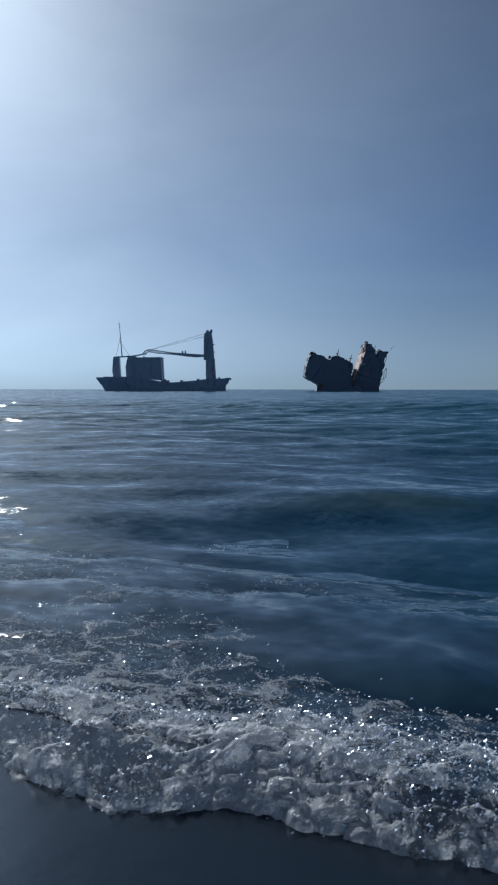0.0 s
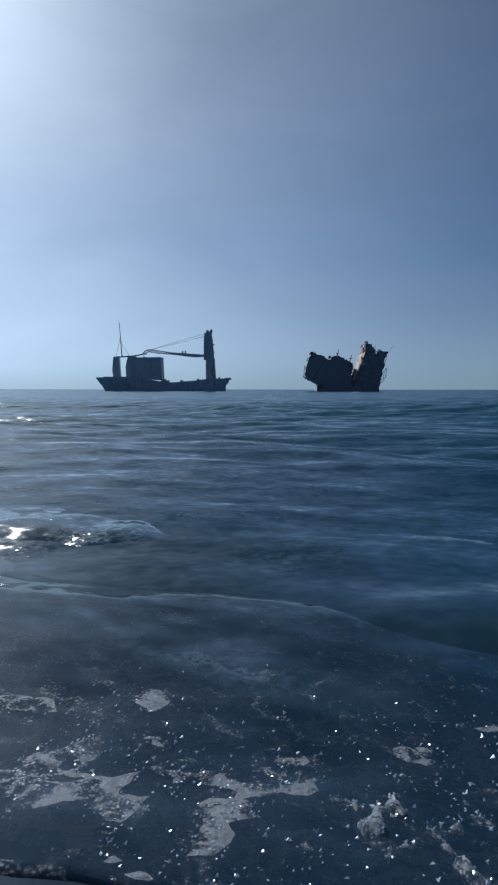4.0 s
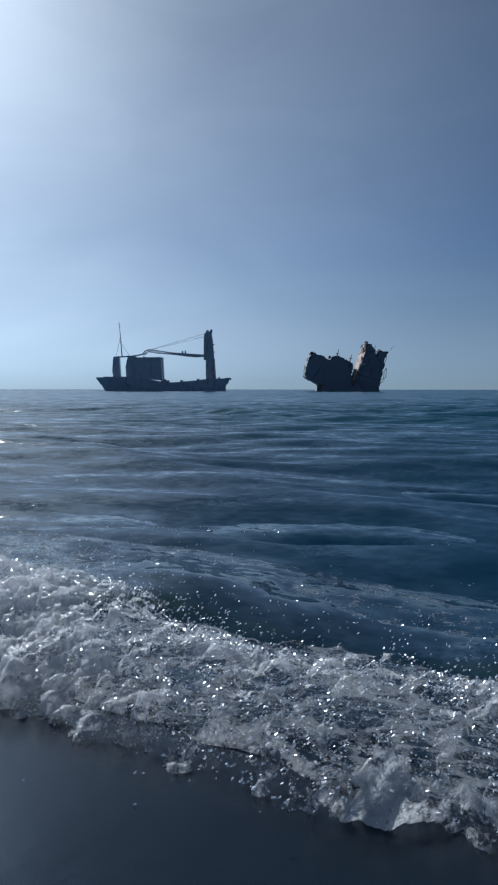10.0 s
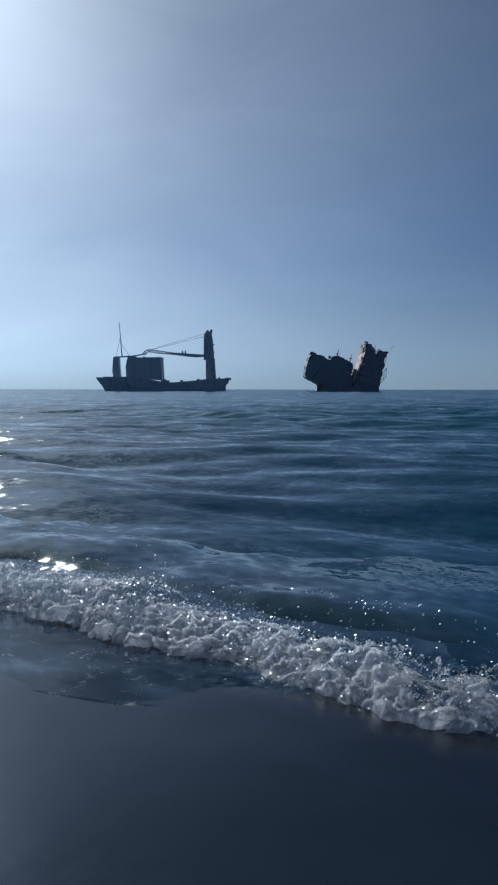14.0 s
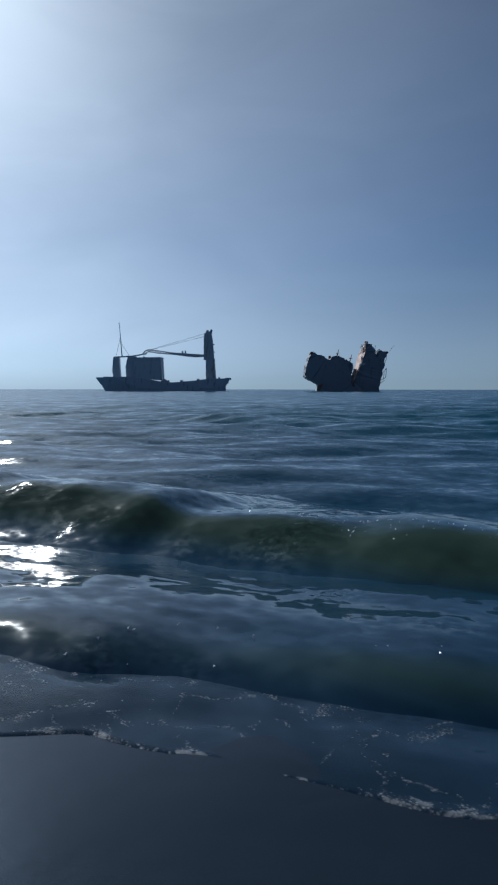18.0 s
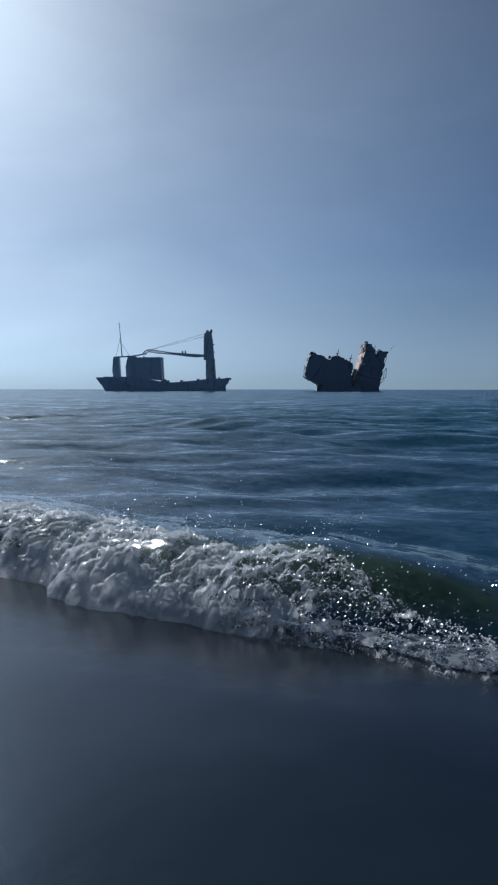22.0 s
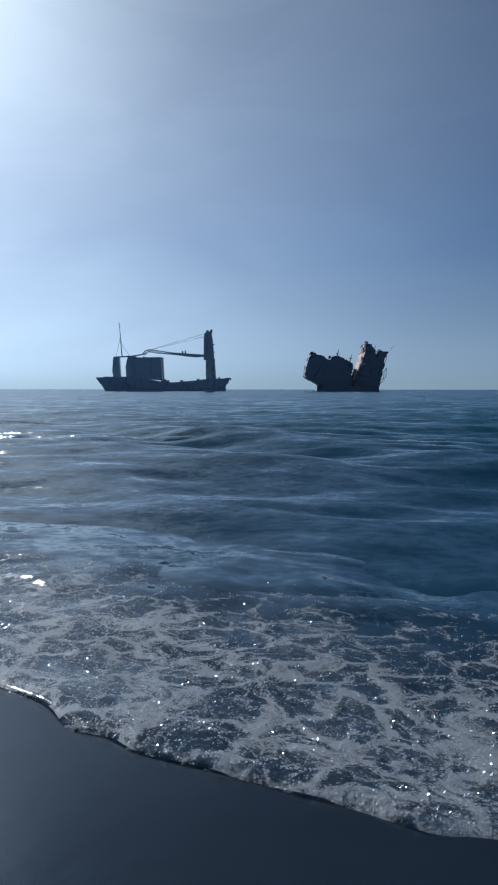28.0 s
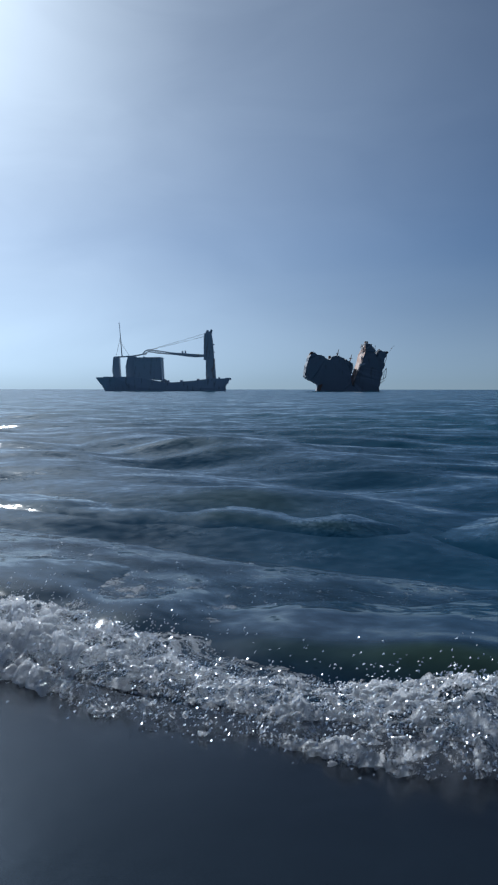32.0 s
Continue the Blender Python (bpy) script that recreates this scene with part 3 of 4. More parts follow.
def film_height(U, Y, k):
    """The upper face of the sheet of water, over the sand."""
    return 0.002 + 0.004 * smooth(0, 0.16, Y) + 0.016 * smooth(0.1, 1.5, Y) + 0.005 * fbm(U * 2.2, Y * 3, 3, k) + swell_up(Y) - 0.12 * smooth(1.8, 2.8, U) - 0.12 * smooth(4.1, 4.8, -U)


def froth_height(U, Y, k, lace):
    """Froth lies thin on the film; as it sinks into it, it breaks up."""
    r1 = 1 - np.abs(fbm(U * 3.0, Y * 4.4, 3, k + 52)) * 2.2
    wide = 0.34 + 1.1 * max(0.0, lace - 0.8)
    dens = np.clip(lace * (1.1 * np.exp(-(Y / wide) ** 2) + 0.5 * np.exp(-((Y - 0.5) / 0.6) ** 2)), 0, 1)
    Z = 0.006 * r1 + 0.009 * fbm(U * 12, Y * 15, 3, k + 55, 0.6) + 0.004 * fbm(U * 0.9, Y * 1.2, 2, k + 54)
    return Z + film_height(U, Y, k) - 0.012 * (1 - dens) - 0.02 * (1 - smooth(0, 0.03, Y)), dens, r1


def froth(k, lace):
    """The blanket of froth that the wave leaves on its sheet of water."""
    u = np.linspace(-3.0, 2.4, 230)
    y = np.linspace(0.01, 1.7, 64)
    U, Y = np.meshgrid(u, y)
    Z, dens, r1 = froth_height(U, Y, k, lace)
    line = edge_line(U, k)
    return grid_mesh("froth", U, Y + line, Z, FROTH, -0.42 + 1.08 * dens + 0.25 * r1 + 0.25 * fbm(U * 1.3, Y * 1.5, 2, k + 58))


def edge_line(U, k):
    return 0.20 * fbm(U * 0.8, U * 0, 2, k + 5) + 0.11 * fbm(U * 2.6, U * 0, 3, k + 6)


def bubbles(k, lace):
    """Shining bubbles on the froth."""
    rnd = np.random.RandomState(300 + k)
    U, Y = rnd.uniform(-2.4, 1.9, 9500), np.abs(rnd.normal(0, 0.5, 9500)) + 0.02
    Z, dens, r1 = froth_height(U, Y, k, lace)
    # more bubbles on the left, added for the sun's sparkle on the froth
    keep = (Z - film_height(U, Y, k) > -0.009) & (rnd.rand(9500) < 0.3 - 0.12 * U + 0.6 * np.clip(fbm(U * 2, Y * 2, 2, k + 70) + 0.3, 0, 1)) & (Y < 1.7)
    Y = Y + edge_line(U, k)
    return drops(list(zip(U[keep].tolist(), Y[keep].tolist(), (Z[keep] + 0.003).tolist())), rnd, 0.0016, 0.0042)


def swash_sheet(k, height, lace):
    """The sheet of water that runs up the sand; its edge is at y = 0."""
    u = np.linspace(-4.8, 2.8, 185)
    y = np.concatenate([np.linspace(0, 0.12, 10), np.linspace(0.15, 1.4, 36), np.linspace(1.48, 3.6, 18)])
    U, Y = np.meshgrid(u, y)
    rim = np.exp(-((Y - 0.022) / 0.02) ** 2)
    lump = fbm(U * 9, Y * 9, 4, k + 21, 0.6)
    Z = film_height(U, Y, k) + 0.0015 * rim * (1 + lump)
    Z = Z - 0.02 * (1 - smooth(0, 0.02, Y))
    foam = -0.65 + 0.45 * lace * np.exp(-((Y - 0.5) / 0.6) ** 2) + 1.5 * rim * (0.65 + 0.8 * lump) + 0.3 * fbm(U * 1.6, Y * 1.8, 3, k + 31)
    return grid_mesh("swash_sheet", U, Y + edge_line(U, k), Z, SWASH, foam)


def make_drops():
    m, n, l, p, out = material("water_drops")
    p.inputs["Base Color"].default_value = (0.9, 0.94, 1.0, 1)
    p.inputs["Metallic"].default_value = 0.7      # metallic, so that the beads flash as brightly as sun glints
    p.inputs["Roughness"].default_value, p.inputs["IOR"].default_value = 0.22, 1.33
    glow = node(n, "ShaderNodeBsdfTranslucent", Color=(0.78, 0.85, 0.93, 1))
    both = node(n, "ShaderNodeMixShader", Fac=0.4)
    l.new(p.outputs[0], both.inputs[1]); l.new(glow.outputs[0], both.inputs[2])
    l.new(both.outputs[0], out.inputs["Surface"])
    return m


DROPS = make_drops()
WAVES = [  # height, foam along the crest, lace of the froth and of the sheet
    (0.12, (1, 1, 1), (0.8, 0.8)),
    (0.09, (1, 0.6, 0.4), (0.5, 0.4)),
    (0.27, (1, 1, 1), (1.05, 0.8)),
    (0.16, (1, 1, 1), (1.1, 0.8)),
    (0.12, (0.5, 0.6, 1), (0.4, 0.4)),
    (0.19, (1, 1, 0), (0.7, 0.7)),
    (0.27, (1, 1, 1), (1.05, 0.8)),
    (0.12, (1, 0.95, 1), (0.8, 0.7)),
    (0.13, (0.7, 1, 0.9), (0.6, 0.6)),
    (0.15, (1, 1, 1), (0.65, 0.65)),
    (0.15, (1, 1, 1), (0.88, 0.8)),
    (0.13, (0.5, 0.5, 0.5), (0.4, 0.4)),
    (0.32, (0.9, 0.8, 1), (1.05, 0.8)),
    (0.20, (1, 1, 1), (0.5, 0.15)),
    (0.31, (1.2, 1, 0.6), (1.0, 0.4)),
    (0.21, (1, 0.9, 0.3), (0.65, 0.65)),
    (0.14, (1, 1, 1), (1.1, 0.8)),
    (0.11, (0.8, 0.9, 0.9), (0.6, 0.6)),
    (0.15, (1, 1, 1), (0.7, 0.7)),
    (0.22, (1, 0.85, 1), (1.0, 0.8)),
    (0.22, (1, 1, 1), (0.5, 0.5)),
]
SPLASHING = (13, 15)                     # these throw drops ahead of them on the wet sand


def build_wave(k, height, cover, lace):
    wave = new("breaking_wave")
    wave.matrix_world = SHORE
    big = "large" if height > 0.16 else "low" if height < 0.11 else "knee-low"
    tagged(wave, f"{big} breaking wave with white foam running up the sand", "wave", "waves rolling in")
    ridge = part("wave_body", wave_body(k, height), None, wave, "smooth green-brown ridge of water")
    tagged(part("spray", crest_glitter(k, height), None, ridge, "glittering facets along the crest, standing in for sun glints"), kind="stuff")
    crest = part("foam_crest", foam_crest(k, height, cover), None, wave, "tumbling white froth")
    tagged(part("spray", spray(k, height, cover, k in SPLASHING), None, crest, "flying water drops"), kind="stuff")
    blanket = part("froth", froth(k, lace[0]), None, wave, "torn blanket of white froth")
    tagged(part("bubble_film", bubbles(k, lace[0]), None, blanket, "shining foam bubbles"), kind="stuff")
    part("swash_sheet", swash_sheet(k, height, lace[1]), None, wave, "thin dark water with a rim of foam")
    return wave


waves = [build_wave(k, *row) for k, row in enumerate(WAVES)]


# ---- the stranded freighter and the broken wreck, about 300 m out ----


def build_freighter():
    ship = new("freighter")
    ship.matrix_world = pose(-37.0, 300, -0.4)
    tagged(ship, "abandoned dark steel freighter aground with a deck crane", "ship")
    # hull: raked bow at -x, square stern at +x, built from cross-sections
    bm = bmesh.new()
    stations = [(-29.8, 6.4, 0.3, -6), (-27, 6.4, 2.2, 2.6), (-24.6, 6.4, 3.6, -1), (-21, 6.4, 4.8, -2), (-12, 6.4, 5.5, -2), (-1.2, 4.6, 5.5, -2),
                (1.2, 4.0, 5.5, -2), (7, 4.4, 5.5, -2), (14.5, 5.1, 5.4, -2), (18.5, 5.7, 5.2, -2), (26.7, 5.9, 4.4, -2)]
    rings = []
    for x, top, beam, low in stations:
        low = min(top - 0.5, low) if x > -26 else top - 0.3 - (x + 29.8) * 1.2
        flare = 0.75 if x < -20 else 0.95
        ring = [(x, -beam, top), (x, -beam * flare, (top + low) * 0.5), (x, -beam * flare * 0.8, low), (x, beam * flare * 0.8, low),
                (x, beam * flare, (top + low) * 0.5), (x, beam, top)]
        rings.append([bm.verts.new(c) for c in ring])
    for a, b in zip(rings, rings[1:]):
        for j in range(6):
            bm.faces.new((a[j], a[(j + 1) % 6], b[(j + 1) % 6], b[j]))
    bm.faces.new(rings[0][::-1]); bm.faces.new(rings[-1])
    bmesh.ops.recalc_face_normals(bm, faces=bm.faces)
    hull = part("hull", bm, HULL, ship, "dark hull with rust streaks")
    bm = bmesh.new()
    slab(bm, [(26.5, 6.2), (29.2, 6.2), (29.2, 5.5), (28.2, 5.2), (27.9, 3.9), (27.3, 3.6), (26.7, 2.4), (26.5, 2.4)], -3.4, 3.4)
    part("stern_gallery", bm, HULL, hull)
    for x0, x1, y, z in ((-26.0, -12.6, 2.6, 6.38), (18.8, 26.5, 4.3, 5.6)):
        for s in (-1, 1):
            bm = bmesh.new()
            box(bm, x0, x1, s * y - 0.05, s * y + 0.05, z - 0.1, z + 0.3)
            part("bulwark", bm, HULL, hull)

    # deckhouse
    bm = bmesh.new()
    slab(bm, [(-12.4, 6.0), (-12.4, 14.6), (-0.9, 14.8), (-0.4, 5.0)], -4.6, 4.6)
    bevel(bm, 0.12)
    house = part("deckhouse", bm, DECKHOUSE, ship, "dark four-storey deckhouse")
    bm = bmesh.new()
    slab(bm, [(-12.6, 14.5), (-12.6, 14.8), (-0.7, 15.0), (-0.7, 14.7)], -4.9, 4.9)
    part("roof", bm, DECKHOUSE, house)
    for x0, x1, z in ((-1.2, 0.6, 5.6), (1.0, 2.1, 5.1)):
        bm = bmesh.new()
        box(bm, x0, x1, -2.0, 2.0, 3.8, z)
        bevel(bm, 0.08)
        part("winch_housing", bm, CRANE, ship)
    # twin uprights with the crossbeam, forward of the deckhouse
    for name, outline in (("kingpost", [(-22.1, 6.2), (-22.4, 9.5), (-21.9, 15.2), (-19.4, 15.2), (-19.3, 11.0), (-18.9, 6.2)]),
                          ("funnel", [(-16.4, 6.2), (-16.6, 11.0), (-15.6, 15.3), (-12.2, 15.6), (-12.2, 6.2)])):
        bm = bmesh.new()
        slab(bm, outline, -1.7, 1.7)
        bevel(bm, 0.15)
        part(name, bm, DECKHOUSE, ship)
    bm = bmesh.new()
    slab(bm, [(-21.8, 14.9), (-21.8, 15.4), (-13.5, 15.9), (-9.0, 16.7), (-7.6, 16.8), (-7.6, 16.4), (-9.2, 16.2), (-13.0, 15.3)], -0.35, 0.35)
    part("crossbeam", bm, CRANE, ship)
    bm = bmesh.new()
    rod(bm, (-18.3, 0, 15.2), (-19.4, 0, 30.3), 0.26, 0.10)
    box(bm, -19.0, -18.2, -0.5, 0.5, 21.6, 21.8)
    rod(bm, (-19.7, 0, 29.6), (-18.9, 0, 29.6), 0.06)
    mast = part("mast", bm, CRANE, ship, "thin steel mast")
    for a, b in (((-18.7, 0, 21.2), (-15.0, 0, 15.6)), ((-18.9, 0, 24), (-20.8, -1, 15.3))):
        bm = bmesh.new()
        rod(bm, a, b, 0.06)
        part("stay", bm, WIRE, mast)
    # crane
    bm = bmesh.new()
    slab(bm, [(18.2, 5.4), (18.2, 14.2), (22.0, 14.2), (22.6, 5.4)], -1.9, 1.9)
    bevel(bm, 0.2)
    crane_base = part("crane_pedestal", bm, CRANE, ship)
    bm = bmesh.new()
    slab(bm, [(17.3, 14.0), (17.4, 24.4), (18.0, 25.4), (20.7, 25.4), (21.2, 22.0), (21.8, 14.0)], -1.9, 1.9)
    bevel(bm, 0.15)
    tower = part("crane_tower", bm, CRANE, ship, "tall dark crane tower")
    bm = bmesh.new()
    box(bm, 18.2, 20.9, -1.2, 1.2, 25.3, 26.2)
    box(bm, 18.5, 19.4, -0.8, 0.8, 26.1, 26.8)
    rod(bm, (20.6, -0.6, 26.6), (20.6, 0.6, 26.6), 0.55, n=12)
    rod(bm, (17.9, -0.6, 25.2), (17.9, 0.6, 25.2), 0.4, n=12)
    part("sheave_head", bm, CRANE, tower)
    for z in (14.3, 17.5, 20.8):
        bm = bmesh.new()
        box(bm, 20.6, 22.2 - (z - 14) * 0.05, -2.2, 2.2, z - 0.25, z)
        part("platform", bm, CRANE, tower)
    bm = bmesh.new()
    slab(bm, [(17.6, 15.3), (17.6, 16.3), (12.5, 16.6), (2.5, 17.3), (2.5, 16.4), (10.5, 15.4), (13.5, 15.1)], -0.8, 0.8)
    bevel(bm, 0.1)
    jib = part("jib", bm, CRANE, ship, "crane jib of steel lattice lying level")
    top = [(2.6, 17.2), (-2.5, 17.9), (-6.8, 18.4), (-8.3, 17.8), (-9.2, 16.6)]
    low = [(2.6, 16.5), (-2.5, 16.9), (-6.8, 17.6), (-7.6, 17.2), (-8.4, 16.2)]
    for side in (-0.7, 0.7):
        for chord in (top, low):
            bm = bmesh.new()
            for a, b in zip(chord, chord[1:]):
                rod(bm, (a[0], side, a[1]), (b[0], side, b[1]), 0.19)
            part("chord", bm, CRANE, jib)
    xs = np.linspace(2.6, -6.8, 9)
    lerp = lambda ch, x: float(np.interp(-x, [-p[0] for p in ch], [p[1] for p in ch]))
    for side in (-0.7, 0.7):
        for j in range(8):
            bm = bmesh.new()
            a, b = (top, low) if j % 2 else (low, top)
            rod(bm, (xs[j], side, lerp(a, xs[j])), (xs[j + 1], side, lerp(b, xs[j + 1])), 0.12, n=6)
            part("brace", bm, CRANE, jib)
    for x in (8.0, 9.3):
        bm = bmesh.new()
        box(bm, x - 0.3, x + 0.3, -0.4, 0.4, 16.5, 17.9)
        part("sheave", bm, CRANE, jib)
    bm = bmesh.new()
    rod(bm, (-9.0, 0, 16.5), (-8.8, 0, 15.2), 0.12)
    box(bm, -9.3, -8.4, -0.3, 0.3, 14.7, 15.4)
    part("hook_block", bm, CRANE, jib)
    for y, z0, z1 in ((-0.4, 18.3, 25.3), (0.4, 18.2, 24.2)):
        bm = bmesh.new()
        rod(bm, (-6.4, y, z0), (17.6, y, z1), 0.06, n=6)
        part("luffing_wire", bm, WIRE, jib)
    for x, z, w, h in ((7.6, 4.3, 1.1, 1.1), (14.8, 5.0, 1.2, 1.0), (24.0, 5.9, 0.8, 0.8), (2.8, 4.0, 2.0, 0.5)):
        bm = bmesh.new()
        box(bm, x - w / 2, x + w / 2, -1.5, 1.5, z - 0.3, z + h - 0.2)
        bevel(bm, 0.08)
        part("hatch_coaming", bm, CRANE, ship)
    return ship


build_freighter()


def rough_block(outline, y0, y1, seed, cuts=3, jitter=0.25):
    """A torn piece of hull: an outline with depth, its plates dented."""
    bm = bmesh.new()
    slab(bm, outline, y0, y1)
    bmesh.ops.subdivide_edges(bm, edges=[e for e in bm.edges if e.calc_length() > 2.0], cuts=cuts, use_grid_fill=True)
    rnd = random.Random(seed)
    for v in bm.verts:
        v.co += Vector((rnd.uniform(-1, 1) * jitter, rnd.uniform(-1, 1) * jitter * 2, rnd.uniform(-1, 1) * jitter))
    bmesh.ops.triangulate(bm, faces=[f for f in bm.faces if len(f.verts) > 4])
    return bm


def build_wreck():
    wreck = new("shipwreck")
    wreck.matrix_world = pose(42.6, 300, -0.4)
    tagged(wreck, "rusted dark ship broken in two leaning out of the sea", "shipwreck")
    left = [(-13.3, -1), (-13.2, 0.6), (-12.4, 2.4), (-12.8, 3.6), (-17.0, 5.6), (-18.7, 6.9), (-18.2, 11.4), (-17.4, 13.2), (-17.2, 14.8),
            (-16.2, 16.4), (-14.5, 16.8), (-8.3, 14.0), (-7.3, 15.0), (-5.5, 15.7), (-4.6, 15.7), (-1.4, 14.2), (0.4, 13.3), (1.9, 12.4),
            (1.8, 10.0), (1.2, 6.0), (1.6, 3.4), (2.8, 2.4), (2.8, -1)]
    fore = part("fore_section", rough_block(left, -5.5, 5.5, 4, 4, 0.34), WRECKED, wreck, "dark dented hull section")
    for x0, x1, z0, z1 in ((-15.9, -14.6, 16.2, 17.6), (-16.4, -15.2, 15.6, 17.0), (-8.0, -7.0, 13.9, 15.8)):
        bm = bmesh.new()
        box(bm, x0, x1, -1, 1, z0, z1)
        bevel(bm, 0.1)
        part("bollard", bm, RUST, fore)
    for x0, x1, z0, z1, arm in ((-4.4, -3.6, 15.2, 18.6, 16.8), (1.2, 2.1, 13.0, 16.4, 14.8)):
        bm = bmesh.new()
        rod(bm, (x0, 0, z0), (x1, 0, z1), 0.24, 0.14)
        rod(bm, (x0 - 0.3, 0, arm), (x1 + 0.3, 0, arm - 0.2), 0.14)
        part("post", bm, RUST, fore)
    bm = bmesh.new()
    slab(bm, [(-12.9, 3.0), (-11.0, 3.6), (-12.0, 1.0), (-12.8, -1.0), (-14.0, -1.0)], -5.9, -4.6)
    part("bilge_keel", bm, RUST, fore)
    right = [(2.5, -1), (3.0, 3.0), (4.6, 8.4), (5.9, 13.0), (6.9, 18.0), (7.5, 20.8), (8.4, 21.2), (10.0, 20.2), (11.4, 19.2), (12.2, 18.2),
             (12.4, 15.4), (13.2, 15.2), (13.3, 18.0), (14.6, 17.9), (17.2, 16.9), (16.6, 14.8), (16.0, 13.0), (16.3, 11.6), (15.4, 9.2), (15.2, 7.2),
             (14.2, 3.0), (13.7, -1)]
    aft = part("aft_section", rough_block([(x - 0.6, z) for x, z in right], -4.6, 5.0, 9, 4, 0.32), WRECKED, wreck, "dark hull section tilted on end")
    # the plate torn off along the break leans out and catches the sun
    bm = bmesh.new()
    strip = [(7.4, 20.6, 6.4, 18.6), (7.4, 17.4, 5.4, 16.2), (6.1, 13.2, 4.4, 12.2), (4.7, 9.4, 3.1, 9.0), (3.3, 6.4, 1.9, 5.6), (2.2, 3.2, 1.4, 3.0)]
    rows = []
    for xr, zr, xl, zl in strip:
        row = []
        for thick in (0.0, 0.35):
            row.append(bm.verts.new((xr - 0.4, -5.7 + thick, zr)))
            row.append(bm.verts.new((xl - 0.4, -5.7 - (xl - xr) * 3.4 + thick, zl)))
        rows.append(row)
    for a, b in zip(rows, rows[1:]):
        for i, j in ((0, 1), (1, 3), (3, 2), (2, 0)):
            bm.faces.new((a[i], a[j], b[j], b[i]))
    bm.faces.new((rows[0][0], rows[0][2], rows[0][3], rows[0][1]))
    bm.faces.new((rows[-1][0], rows[-1][1], rows[-1][3], rows[-1][2]))
    bmesh.ops.recalc_face_normals(bm, faces=bm.faces)
    plate = part("torn_plate", bm, TORN, wreck, "sunlit orange-brown torn plate")
    bm = bmesh.new()
    slab(bm, [(4.8, 11.2), (7.0, 12.0), (6.8, 12.6), (4.6, 11.8)], -6.2, -5.0)
    part("bracket", bm, DECKHOUSE, plate, "pale bent bracket")
    for x0, x1, z0, z1 in ((7.6, 8.9, 20.4, 22.0), (9.6, 10.6, 19.6, 20.9), (14.6, 17.6, 16.9, 17.7), (13.4, 14.2, 17.2, 18.6)):
        bm = bmesh.new()
        box(bm, x0, x1, -1.5, 1.5, z0, z1)
        bevel(bm, 0.12)
        part("fairlead", bm, RUST, aft)
    for a, b, r in (((15.2, 0, 8.0), (17.4, 0, 10.6), 0.14), ((14.8, 0, 5.2), (17.0, 0, 6.4), 0.14), ((17.0, 0, 6.4), (17.4, 0, 10.6), 0.14),
                    ((16.1, 0, 5.9), (16.4, 0, 9.3), 0.14), ((16.0, 0, 11.4), (17.2, 0, 14.8), 0.14), ((17.2, 0, 14.8), (16.8, 0, 16.9), 0.14),
                    ((14.4, 0, 4.0), (16.8, 0, 5.2), 0.14), ((16.4, 0, 15.5), (20.6, 0, 20.4), 0.08), ((12.1, 0, 17.8), (12.3, 0, 20.4), 0.12)):
        bm = bmesh.new()
        rod(bm, a, b, r, r * 0.7, n=6)
        part("bent_rail", bm, RUST, aft)


build_wreck()


